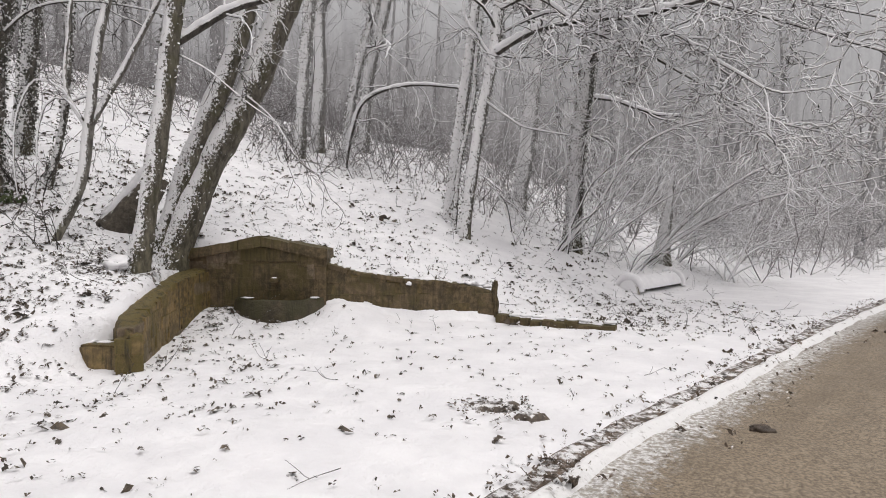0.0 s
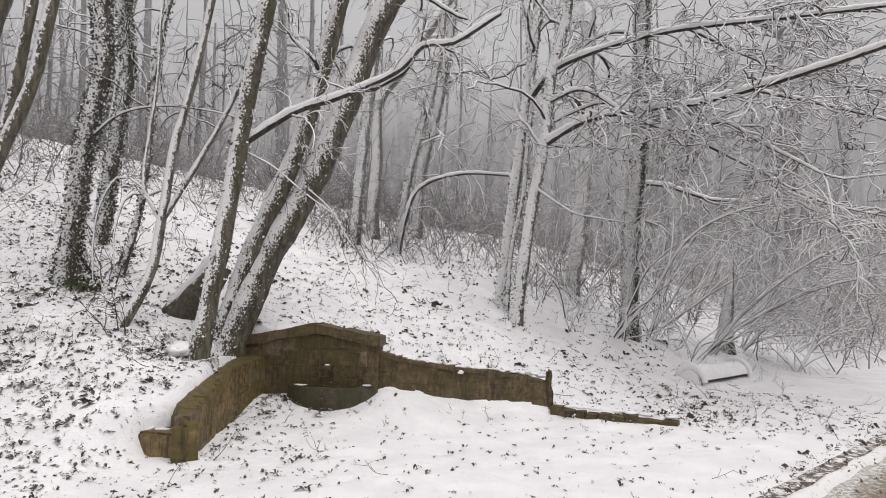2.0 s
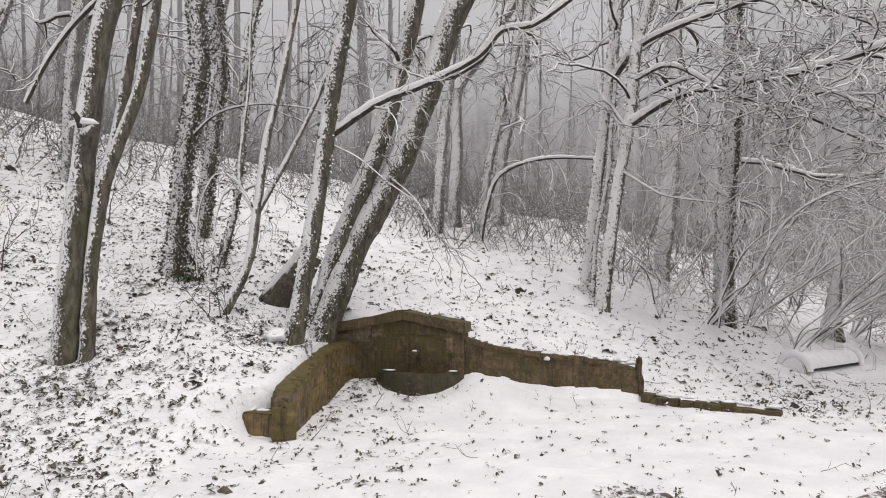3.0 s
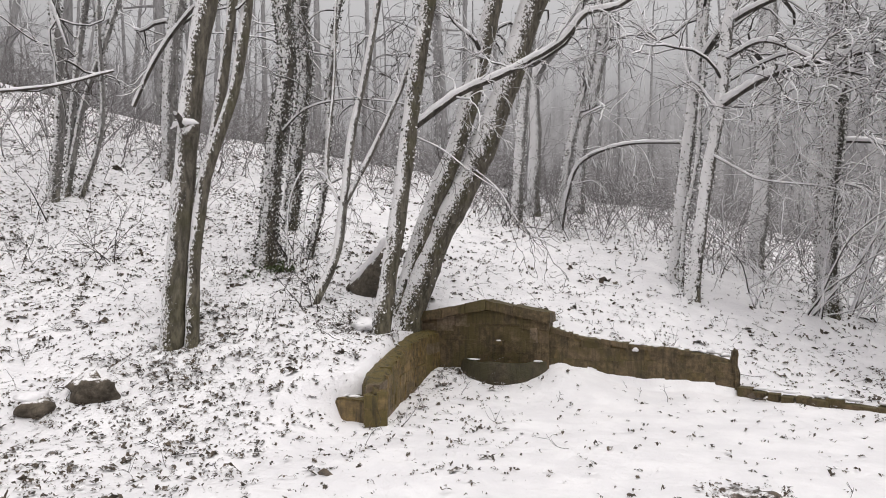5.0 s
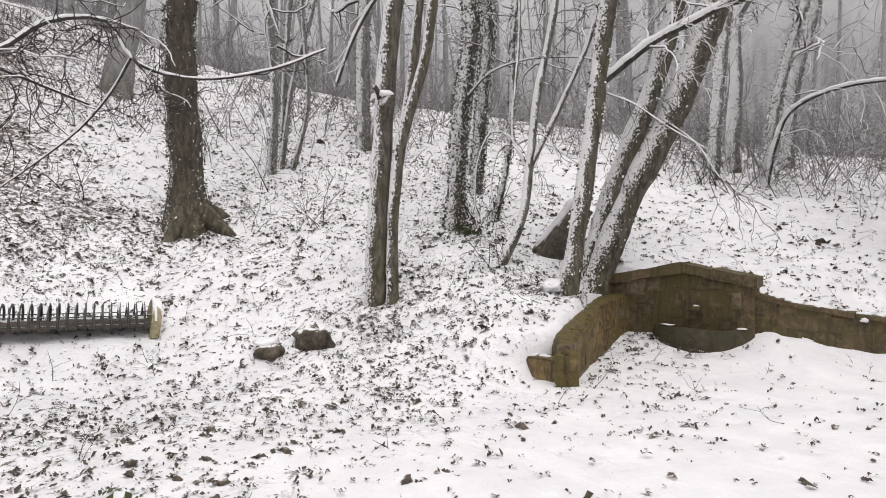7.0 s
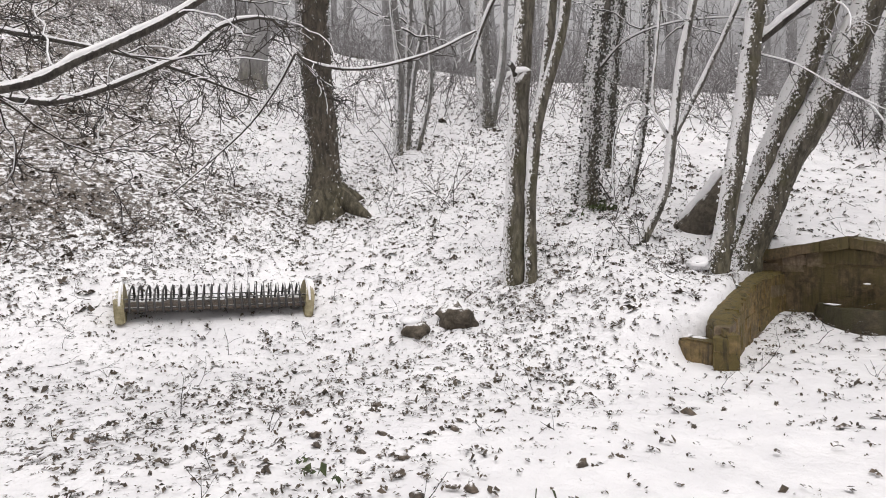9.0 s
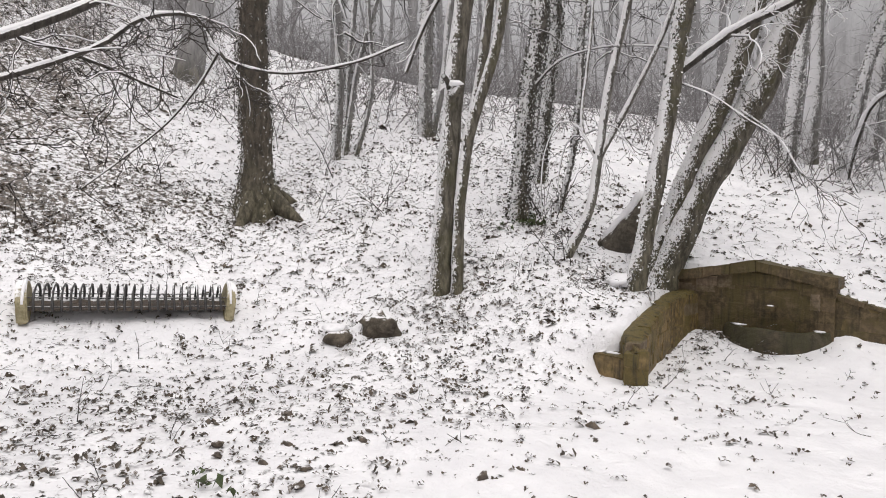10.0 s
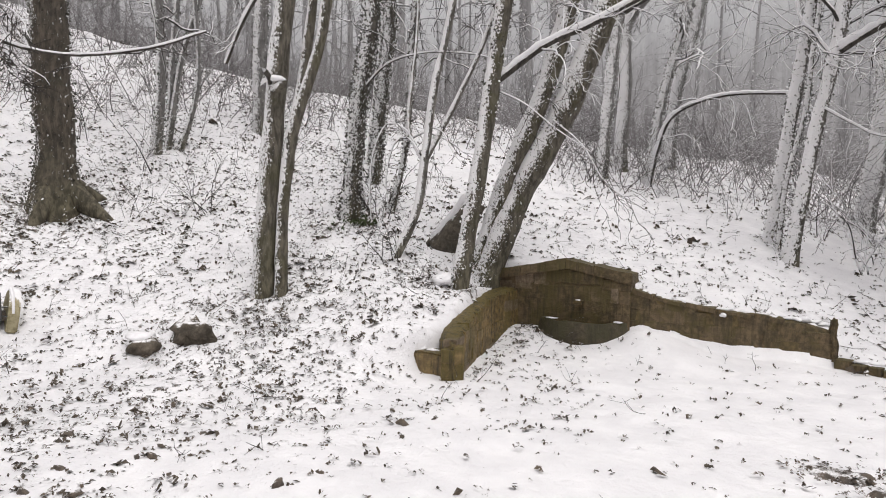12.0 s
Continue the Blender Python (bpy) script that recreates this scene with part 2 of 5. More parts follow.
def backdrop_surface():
    """Far woods lost in fog, painted as a grey glow that pales upwards."""
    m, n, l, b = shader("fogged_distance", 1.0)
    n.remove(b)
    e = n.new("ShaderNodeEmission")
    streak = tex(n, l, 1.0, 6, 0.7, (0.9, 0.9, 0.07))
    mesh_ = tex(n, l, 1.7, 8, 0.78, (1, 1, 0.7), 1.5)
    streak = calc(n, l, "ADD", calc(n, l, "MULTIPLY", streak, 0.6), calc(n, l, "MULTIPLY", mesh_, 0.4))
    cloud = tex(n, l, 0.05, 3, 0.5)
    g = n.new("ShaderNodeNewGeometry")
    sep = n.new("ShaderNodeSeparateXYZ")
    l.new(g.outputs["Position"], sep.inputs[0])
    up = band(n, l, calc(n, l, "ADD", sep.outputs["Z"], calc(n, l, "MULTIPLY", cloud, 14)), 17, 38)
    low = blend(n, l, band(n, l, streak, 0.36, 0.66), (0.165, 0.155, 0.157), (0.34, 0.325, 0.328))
    # brighter fog towards +x, painted into the glow
    fog_glow = calc(n, l, "MULTIPLY", band(n, l, sep.outputs["X"], 24, 46), band(n, l, sep.outputs["Z"], 4, 13))
    low = blend(n, l, calc(n, l, "MULTIPLY", fog_glow, 0.85), low, (0.62, 0.61, 0.62))
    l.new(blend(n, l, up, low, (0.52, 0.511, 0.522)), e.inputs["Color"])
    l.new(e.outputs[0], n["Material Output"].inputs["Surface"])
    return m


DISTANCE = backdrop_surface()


# ---- mesh helpers ----
def mesh_of(name, verts, faces, mat, flat=False):
    me = bpy.data.meshes.new(name)
    me.from_pydata(verts, [], faces)
    me.materials.append(mat)
    if not flat:
        me.polygons.foreach_set("use_smooth", np.ones(len(me.polygons), bool))
    me.update()
    return me


def part(name, me, parent, label=""):
    ob = new(name, me)
    ob.parent = parent
    return tagged(ob, label)


def empty(name, at, label, category, group="", kind=""):
    ob = new(name)
    ob.location = at
    return tagged(ob, label, category, group, kind)


class Tubes:
    """Gathers swept, tapering tubes into one mesh."""

    def __init__(self):
        self.v, self.f, self.n, self.white = [], [], 0, []

    def add(self, pts, radii, sides, rough=0.0, rng=None):
        p = np.asarray(pts, float)
        k = len(p)
        t = np.gradient(p, axis=0)
        t /= np.linalg.norm(t, axis=1)[:, None] + 1e-9
        ref = np.array((0.31, 0.93, 0.2)) if abs(t[0] @ (0.31, 0.93, 0.2)) < 0.85 else np.array((1.0, 0, 0.1))
        a = np.cross(t, ref)
        a /= np.linalg.norm(a, axis=1)[:, None] + 1e-9
        c = np.cross(t, a)
        ang = np.arange(sides) * 2 * np.pi / sides
        r = np.asarray(radii, float)[:, None] * np.ones((k, sides))
        if rough:
            r = r * (1 + rough * rng.normal(size=(k, sides)))
        ring = p[:, None] + r[..., None] * (np.cos(ang)[None, :, None] * a[:, None] + np.sin(ang)[None, :, None] * c[:, None])
        self.v.append(ring.reshape(-1, 3))
        i = np.arange(k - 1)[:, None] * sides
        j = np.arange(sides)[None]
        j2 = (j + 1) % sides
        q = np.stack([i + j, i + j2, i + sides + j2, i + sides + j], -1).reshape(-1, 4) + self.n
        self.f.append(q)
        self.white.append(np.zeros(len(q), np.int32))
        self.n += k * sides

    def ridge(self, pts, radii, sides, lift=0.62, wide=0.95):
        """Snow lying along the upper side of a branch."""
        r = np.asarray(radii, float)
        p = np.asarray(pts, float) + np.stack([-0.25 * r, -0.45 * r, lift * r], 1)
        r = np.maximum(r * wide, 0.0035)
        r[0] *= 0.5
        r[-1] *= 0.5
        self.add(p, r, sides)
        self.white[-1][:] = 1

    def mesh(self, name, mat, origin=(0, 0, 0), foot=None):
        v = np.concatenate(self.v) - np.asarray(origin)
        f = np.concatenate(self.f)
        me = bpy.data.meshes.new(name)
        me.vertices.add(len(v))
        me.vertices.foreach_set("co", v.ravel())
        me.loops.add(f.size)
        me.loops.foreach_set("vertex_index", f.ravel())
        me.polygons.add(len(f))
        me.polygons.foreach_set("loop_start", np.arange(len(f)) * 4)
        me.polygons.foreach_set("use_smooth", np.ones(len(f), bool))
        me.materials.append(mat)
        if self.white and any(w.any() for w in self.white):
            me.materials.append(SNOWCAP)
            me.polygons.foreach_set("material_index", np.concatenate(self.white))
        me.update(calc_edges=True)
        if foot is not None:
            me.attributes.new("foot", "FLOAT", "POINT").data.foreach_set("value", np.asarray(foot, np.float32))
        return me


def spline(ctrl, step):
    """Points along a smooth curve through ctrl."""
    c = np.asarray(ctrl, float)
    c = np.vstack([2 * c[0] - c[1], c, 2 * c[-1] - c[-2]])
    got = []
    for i in range(1, len(c) - 2):
        k = max(2, int(np.linalg.norm(c[i + 1] - c[i]) / step))
        u = np.linspace(0, 1, k, endpoint=False)[:, None]
        got.append(0.5 * (2 * c[i] + (c[i + 1] - c[i - 1]) * u + (2 * c[i - 1] - 5 * c[i] + 4 * c[i + 1] - c[i + 2]) * u ** 2
                          + (3 * c[i] - c[i - 1] - 3 * c[i + 1] + c[i + 2]) * u ** 3))
    got.append(c[-2][None])
    return np.concatenate(got)


def unit(v):
    v = np.asarray(v, float)
    return v / (np.linalg.norm(v) + 1e-9)


def grow(tubes, p, d, length, radius, level, rng, sag=0.0, twist=0.3, kids=5, thin=0.006, snowy=False):
    """A branch that forks into smaller ones."""
    k = 10 if level > 1 else 8 if level else 6
    pts, way = [np.asarray(p, float)], unit(d)
    for i in range(k - 1):
        way = unit(way + rng.normal(size=3) * twist * 0.36 + np.array((0, 0, -sag * 0.13)))
        pts.append(pts[-1] + way * length / (k - 1))
    pts = np.array(pts)
    rad = np.linspace(radius, max(radius * 0.35, thin * 0.7), k)
    sides = 6 if radius > 0.03 else 4 if radius > 0.012 else 3
    tubes.add(pts, rad, sides)
    if snowy and radius > 0.0065:
        tubes.ridge(pts, rad + 0.002, sides)
    if level == 0:
        return
    for _ in range(kids + int(rng.integers(0, 2))):
        u = rng.uniform(0.22, 0.98) * (k - 1)
        i = min(int(u), k - 2)
        at = pts[i] + (pts[i + 1] - pts[i]) * (u - i)
        axis = unit(pts[i + 1] - pts[i])
        side = unit(np.cross(axis, rng.normal(size=3)))
        grow(tubes, at, axis * rng.uniform(0.5, 1.1) + side, length * rng.uniform(0.32, 0.6), max(rad[i] * 0.55, thin), level - 1, rng, sag, twist, kids, thin, snowy)


def smooth(a, b, v):
    k = np.clip((v - a) / (b - a), 0, 1)
    return k * k * (3 - 2 * k)


def wall_front(x):
    """The y of the retaining walls' line at x."""
    return np.where(x < -1.9, 9.55, 9.55 + 0.1 * (x + 1.9))


def height(x, y, fine=True):
    """The snowy ground: a flat verge by the road, a bank that rises round it, and the bay cut into the bank."""
    x, y = np.asarray(x, float), np.asarray(y, float)
    r = np.hypot(x, y)
    a = np.degrees(np.arctan2(-x, y))
    toe = np.interp(a, [-180, -75, -45, -25, -18, -10, -4, 2, 12, 25, 35, 43, 52, 62, 80, 110, 180], [40, 40, 34, 18, 14.2, 10.6, 9.4, 8.4, 7.6, 6.6, 6.3, 6.9, 7.6, 8.3, 8.4, 8.6, 40])
    steep = np.interp(a, [-45, -25, -12, 0, 20, 40, 60, 80, 110], [.05, .14, .22, .31, .38, .4, .42, .5, .5])
    bend = np.interp(a, [-20, 20, 45, 65, 90], [-.004, -.002, .002, .008, .010])
    d = np.log1p(np.exp(np.clip((r - toe) * 2.2, -30, 60))) / 2.2
    far = np.minimum(d, 16)
    hill = steep * far + bend * far * far + 0.12 * np.maximum(d - 16, 0) * smooth(-30, 0, a)
    wide = 0.09 + 0.55 * np.clip(6.6 - y, 0, 3)
    edge = np.interp(y, [6.3, 6.7, 7.0, 7.6, 8.5, 9.2, 9.4], [-4.0, -3.8, -3.66, -3.76, -3.90, -3.97, -4.0])
    bay = smooth(edge - wide, edge + wide, x) * smooth(0.10, -0.10, y - wall_front(x)) * smooth(3.0, 0.9, x)
    drift = np.interp(x, [-4.0, -3.3, -2.9, -2.6, -2.2, -1.85, -1.65, -1.2, -0.8, -0.3, 0.2, 0.9], [.26, .26, .18, .15, .16, .28, .33, .21, .10, .04, .02, 0])
    inner = drift * smooth(8.3, 9.5, y)
    hill = hill - 0.26 * np.exp(-((x + 4.25) ** 2 / 0.14 + (y - 8.9) ** 2 / 0.9)) * smooth(0.2, 0.6, hill)
    hill = hill - 0.22 * np.exp(-((x + 4.12) ** 2 / 0.09 + (y - 9.15) ** 2 / 0.2))
    z = hill * (1 - bay) + inner * bay
    return z


# ---- ground, road and distance ----
def kerb_line():
    return spline([(-16, -20, 0), (-8, -9.5, 0), (-4.2, -3.2, 0), (-1.7, 0.7, 0), (0.5, 3.56, 0), (1.29, 4.56, 0), (3.03, 6.42, 0), (5.7, 9.3, 0), (8.8, 12.4, 0), (15, 18.2, 0), (28, 28, 0), (60, 50, 0)], 0.25)


KERB = kerb_line()
_t = np.gradient(KERB[:, :2], axis=0)
_t /= np.linalg.norm(_t, axis=1)[:, None]
KERB_RIGHT = np.stack([_t[:, 1], -_t[:, 0]], 1)


def across(x, y):
    """Metres to the right of the kerb line."""
    p = np.stack([np.ravel(x), np.ravel(y)], 1)
    best = np.empty(len(p))
    for s in range(0, len(p), 4000):
        q = p[s:s + 4000]
        dd = ((q[:, None] - KERB[None, :, :2]) ** 2).sum(2)
        i = dd.argmin(1)
        best[s:s + 4000] = ((q - KERB[i, :2]) * KERB_RIGHT[i]).sum(1)
    return best.reshape(np.shape(x))


def axis_steps(fine_lo, fine_hi, step, far):
    grow_out = [step * 1.5]
    while sum(grow_out) < far:
        grow_out.append(grow_out[-1] * 1.13)
    side = np.cumsum(grow_out)
    return np.concatenate([fine_lo - side[::-1], np.arange(fine_lo, fine_hi, step), fine_hi + side])


def litter_cover(x, y):
    """How much leaf litter shows through the snow."""
    a = np.degrees(np.arctan2(-x, y))
    r = np.hypot(x, y)
    k = 0.35 + 0.25 * smooth(20, 45, a) + 0.75 * smooth(60, 78, a) * smooth(9.3, 12.5, r) + 0.2 * smooth(45, 65, a) * smooth(8, 6, r) - 0.45 * smooth(18, 8, a) * smooth(10, 8.5, r)
    k = k - 0.35 * smooth(6.5, 3.5, r)
    for tx, ty, tr in ((-6.2, 6.4, 0.9), (-11, 6.2, 1.3), (-4.2, 8.3, 0.9), (-6.8, 9.0, 0.9), (-3.6, 9.1, 0.5), (3.0, 9.4, 0.7), (-11.6, 5.6, 0.45), (4.2, 15.6, 1.2), (6.5, 16.4, 1.6), (-4.6, 7.9, .8)):
        k = k + 0.35 * np.exp(-((x - tx) ** 2 + (y - ty) ** 2) / tr ** 2)
    return k


gx, gy = axis_steps(-12.5, 4.0, 0.075, 420), axis_steps(1.5, 13.0, 0.075, 420)
X, Y = np.meshgrid(gx, gy)
Z = height(X, Y)
U = across(np.clip(X, -60, 60), np.clip(Y, -60, 60))
lump = np.array([noise.fractal(Vector((x * 1.3, y * 1.3, 0)), 0.8, 2.1, 4) if abs(x + 4) < 14 and abs(y - 7) < 14 else 0 for x, y in zip(X.ravel(), Y.ravel())]).reshape(X.shape)
Z = Z + lump * 0.035 * smooth(0.0, -1.0, U)
Z = Z - 0.16 * smooth(-0.30, 0.0, U) + 0.25 * smooth(5.6, 7.2, U)
rows, cols = X.shape
idx = np.arange(rows * cols).reshape(rows, cols)
quads = np.stack([idx[:-1, :-1], idx[:-1, 1:], idx[1:, 1:], idx[1:, :-1]], -1).reshape(-1, 4)
tub = Tubes()
tub.v, tub.f = [np.stack([X, Y, Z], -1).reshape(-1, 3)], [quads]
me = tub.mesh("ground", GROUND)
at = me.attributes.new("litter", "FLOAT", "POINT")
at.data.foreach_set("value", litter_cover(X, Y).ravel().astype(np.float32))
tagged(new("ground", me), "thin wet snow over leaf litter on a wooded bank", "snowy ground", kind="structure")


def ribbon(name, mat, stations, label, category, parent_kind="structure"):
    """A strip along the kerb line; stations are (metres across, height)."""
    u = np.array([s[0] for s in stations])
    z = np.array([s[1] for s in stations])
    n, k = len(KERB), len(u)
    p = KERB[:, None, :2] + KERB_RIGHT[:, None] * u[None, :, None]
    v = np.concatenate([p, np.broadcast_to(z[None, :, None], (n, k, 1))], 2).reshape(-1, 3)
    if name == "kerb":
        wob = np.array([noise.fractal(Vector((q[0] * 2.2, q[1] * 2.2, 5)), 0.8, 2, 4) for q in v])
        v[:, 0] += wob * 0.025
        v[:, 1] -= wob * 0.025
        v[:, 2] += 0.012 * wob
    v[:, 2] += 0.008 * np.sin(v[:, 0] * 7.3 + v[:, 1] * 3.1) + 0.006 * np.sin(v[:, 1] * 13 - v[:, 0] * 5)
    i = np.arange(n * k).reshape(n, k)
    f = np.stack([i[:-1, :-1], i[1:, :-1], i[1:, 1:], i[:-1, 1:]], -1).reshape(-1, 4)[:, ::-1]
    b = Tubes()
    b.v, b.f = [v], [f]
    me = b.mesh(name, mat)
    run = np.concatenate([[0], np.cumsum(np.linalg.norm(np.diff(KERB, axis=0), axis=1))])
    uv = np.stack([np.broadcast_to(u[None], (n, k)), np.broadcast_to(run[:, None], (n, k))], -1).reshape(-1, 2)
    lay = me.uv_layers.new(name="UVMap")
    lay.data.foreach_set("uv", uv[f.ravel()].ravel())
    return tagged(new(name, me), label, category, kind=parent_kind)


ribbon("road", ROAD, [(0.07, -0.05), (0.3, -0.045), (0.6, -0.05), (1.5, -0.04), (3.0, -0.03), (5.0, -0.05), (5.9, -0.09)], "wet gritty grey-brown asphalt with slush along its edge", "road")
ribbon("gutter", WETLEAF, [(-0.26, -0.05), (-0.18, -0.012), (-0.10, -0.02), (0.0, -0.02), (0.03, -0.08)], "gutter strip of wet brown leaves and grit", "gutter")
ribbon("kerb", DIRTYSNOW, [(-0.02, -0.08), (0.0, -0.005), (0.03, 0.010), (0.075, 0.008), (0.11, -0.012), (0.16, -0.07)], "low roadside kerb under packed snow", "kerb")

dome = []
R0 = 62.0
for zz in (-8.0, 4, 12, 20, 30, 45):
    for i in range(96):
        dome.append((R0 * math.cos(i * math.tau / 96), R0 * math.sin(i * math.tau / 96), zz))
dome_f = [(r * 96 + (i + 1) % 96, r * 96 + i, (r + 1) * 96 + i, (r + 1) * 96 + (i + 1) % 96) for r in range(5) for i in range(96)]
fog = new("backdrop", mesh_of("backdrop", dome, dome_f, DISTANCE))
tagged(fog, "glowing backdrop painted as grey fogged woods behind the bank", "foggy distance", kind="structure")


# ---- the old spring: retaining walls with a gabled niche ----
def prism(outline, depth_way, name, mat):
    """A solid from a flat outline pushed along depth_way."""
    bm = bmesh.new()
    a = [bm.verts.new(p) for p in outline]
    b = [bm.verts.new(Vector(p) + Vector(depth_way)) for p in outline]
    n = len(a)
    bm.faces.new(a)
    bm.faces.new(b[::-1])
    for i in range(n):
        bm.faces.new((a[i], b[i], b[(i + 1) % n], a[(i + 1) % n]))
    bmesh.ops.recalc_face_normals(bm, faces=bm.faces)
    me = bpy.data.meshes.new(name)
    bm.to_mesh(me)
    bm.free()
    me.materials.append(mat)
    return me


def rough_prism(outline, depth_way, name, mat):
    """A worn, uneven solid."""
    me = prism(outline, depth_way, name, mat)
    bm = bmesh.new()
    bm.from_mesh(me)
    bmesh.ops.bevel(bm, geom=bm.edges[:], offset=0.025, segments=2, affect="EDGES")
    bmesh.ops.subdivide_edges(bm, edges=[e for e in bm.edges if e.calc_length() > 0.12], cuts=3, use_grid_fill=True)
    for v in bm.verts:
        v.co += Vector((noise.noise(v.co * 6), noise.noise(v.co * 6 + Vector((7, 0, 0))), noise.noise(v.co * 6 + Vector((0, 9, 0))))) * 0.03
    bm.to_mesh(me)
    bm.free()
    return me


def stone_meshes(mat, count, seed):
    """Worn blocks of unit size to be scaled."""
    rng = random.Random(seed)
    got = []
    for _ in range(count):
        bm = bmesh.new()
        bmesh.ops.create_cube(bm, size=1.0)
        for v in bm.verts:
            v.co += Vector([rng.uniform(-0.02, 0.03) * (1 if c > 0 else -1) for c in v.co])
        bmesh.ops.bevel(bm, geom=bm.edges[:], offset=0.05, segments=1, affect="EDGES")
        for v in bm.verts:
            v.co += Vector([rng.uniform(-0.035, 0.035) for _ in range(3)])
        me = bpy.data.meshes.new("stone")
        bm.to_mesh(me)
        bm.free()
        me.materials.append(mat)
        got.append(me)
    return got


BLOCKS = stone_meshes(STONE, 9, 3)
OCHRE_BLOCKS = stone_meshes(OCHRE, 8, 4)
PALE_BLOCKS = stone_meshes(PALESTONE, 3, 6)
spring = empty("spring_wall", (-2.7, 9.4, 0), "old mossy stone spring with curved retaining walls and a gabled niche", "stone wall")
SPRING = Vector(spring.location)


def wall_part(name, outline, push, label=""):
    me = prism([Vector(p) - SPRING for p in outline], push, name, MORTAR)
    return part(name, me, spring, label)


def lay_curved(parent, line, tops, base, course, length, rng, blocks, pale=None, loose=1.0):
    """Courses of worn stones along a bending face; line runs in plan, tops gives the wall's height along it."""
    p = spline([(x, y, t) for (x, y), t in zip(line, tops)], 0.05)
    run = np.concatenate([[0], np.cumsum(np.linalg.norm(np.diff(p[:, :2], axis=0), axis=1))])

    def spot(u):
        return [float(np.interp(u, run, p[:, k])) for k in range(3)]

    z = base
    while z < max(tops):
        h = course * rng.uniform(0.75, 1.3)
        u = -rng.uniform(0, 0.12)
        while u < run[-1] - 0.03:
            w = length * rng.uniform(0.55, 1.5)
            lo, hi = max(u, 0), min(u + w, run[-1])
            u += w
            if hi - lo < 0.05:
                continue
            (ax, ay, _), (bx, by, _) = spot(lo), spot(hi)
            top = spot((lo + hi) / 2)[2]
            hh = min(h, top - z)
            if hh < 0.05:
                continue
            turn = math.atan2(by - ay, bx - ax)
            outw = Vector((math.sin(turn), -math.cos(turn), 0))
            at = Vector(((ax + bx) / 2, (ay + by) / 2, z + hh / 2)) + outw * (-0.068 + rng.uniform(-0.010, 0.010) * loose)
            ob = new("stone", rng.choice(pale if pale and rng.random() < 0.1 else blocks))
            ob.parent = parent
            ob.matrix_local = Matrix.Translation(at - SPRING) @ Matrix.Rotation(turn + rng.uniform(-0.05, 0.05) * loose, 4, "Z") @ Matrix.Rotation(rng.uniform(-0.03, 0.03) * loose, 4, "Y") @ Matrix.Diagonal((hi - lo + 0.028, 0.16, hh + 0.024, 1))
        z += h


def bent_wall(name, inner, outer, tops_in, tops_out, mat, low=-0.3):
    """A solid wall between two bending lines in plan, its uneven top rising along it."""
    a = spline([(x, y, t) for (x, y), t in zip(inner, tops_in)], 0.07)
    b = spline([(x, y, t) for (x, y), t in zip(outer, tops_out)], 0.07)
    n = 44
    ka, kb = np.linspace(0, len(a) - 1, n), np.linspace(0, len(b) - 1, n)
    v, f = [], []
    for i in range(n):
        pa = [np.interp(ka[i], np.arange(len(a)), a[:, c]) for c in range(3)]
        pb = [np.interp(kb[i], np.arange(len(b)), b[:, c]) for c in range(3)]
        ring = [(pa[0], pa[1], low), (pa[0], pa[1], pa[2] * 0.5), (pa[0], pa[1], pa[2] - 0.03)]
        for k in (0.1, 0.35, 0.65, 0.9):
            ring.append(tuple(pa[c] + (pb[c] - pa[c]) * k + (0.02 * math.sin(math.pi * k) if c == 2 else 0) for c in range(3)))
        ring += [(pb[0], pb[1], pb[2] - 0.05), (pb[0], pb[1], low)]
        for q in ring:
            w = Vector(q)
            jog = 0.022 if q[2] > 0 else 0
            w += Vector((noise.noise(w * 7), noise.noise(w * 7 + Vector((5, 0, 0))), noise.noise(w * 8 + Vector((0, 5, 0))))) * jog
            v.append(w - SPRING)
    m = len(ring)
    for i in range(n - 1):
        for j in range(m - 1):
            f.append((i * m + j, i * m + j + 1, (i + 1) * m + j + 1, (i + 1) * m + j))
    f += [tuple(range(m))[::-1], tuple((n - 1) * m + j for j in range(m))]
    return part(name, mesh_of(name, v, f, mat), spring)


def niche_profile(y, x0, x1, za, zg, zb, z0):
    return [(x0, y, z0), (x1, y, z0), (x1, y, zb), (x0 + (x1 - x0) * 0.57, y, zg), (x0, y, za)]


niche = wall_part("niche_wall", niche_profile(9.45, -4.02, -1.88, 0.95, 1.22, 1.0, -0.3), (0, 0.38, 0))
WING_IN = [(-3.27, 6.27), (-3.40, 6.85), (-3.60, 7.65), (-3.75, 8.55), (-3.70, 9.43)]
WING_OUT = [(-3.72, 6.80), (-3.82, 7.25), (-3.95, 7.95), (-4.05, 8.7), (-4.08, 9.46)]
WING_TOP = (0.42, 0.53, 0.64, 0.76, 0.84)
left_wing = bent_wall("left_wing", WING_IN, WING_OUT, WING_TOP, (0.47, 0.56, 0.66, 0.77, 0.84), OCHRE)
low_block = part("low_end_block", rough_prism([Vector(p) - SPRING for p in ((-3.93, 6.46, -0.2), (-3.46, 6.38, -0.2), (-3.62, 6.82, -0.2), (-4.0, 6.74, -0.2))], (0, 0, 0.47), "low_end_block", OCHRE), spring, "low stepped stone block at the wing's end")
RIGHT = [(-1.9, 9.5), (-1.4, 9.56), (-0.7, 9.66), (0.0, 9.75), (0.5, 9.82), (0.74, 9.85)]
RIGHT_TOP = (0.90, 0.79, 0.68, 0.61, 0.53, 0.45)
right_wing = bent_wall("right_wing", RIGHT, [(x - 0.02, y + 0.3) for x, y in RIGHT], RIGHT_TOP, RIGHT_TOP, MORTAR)


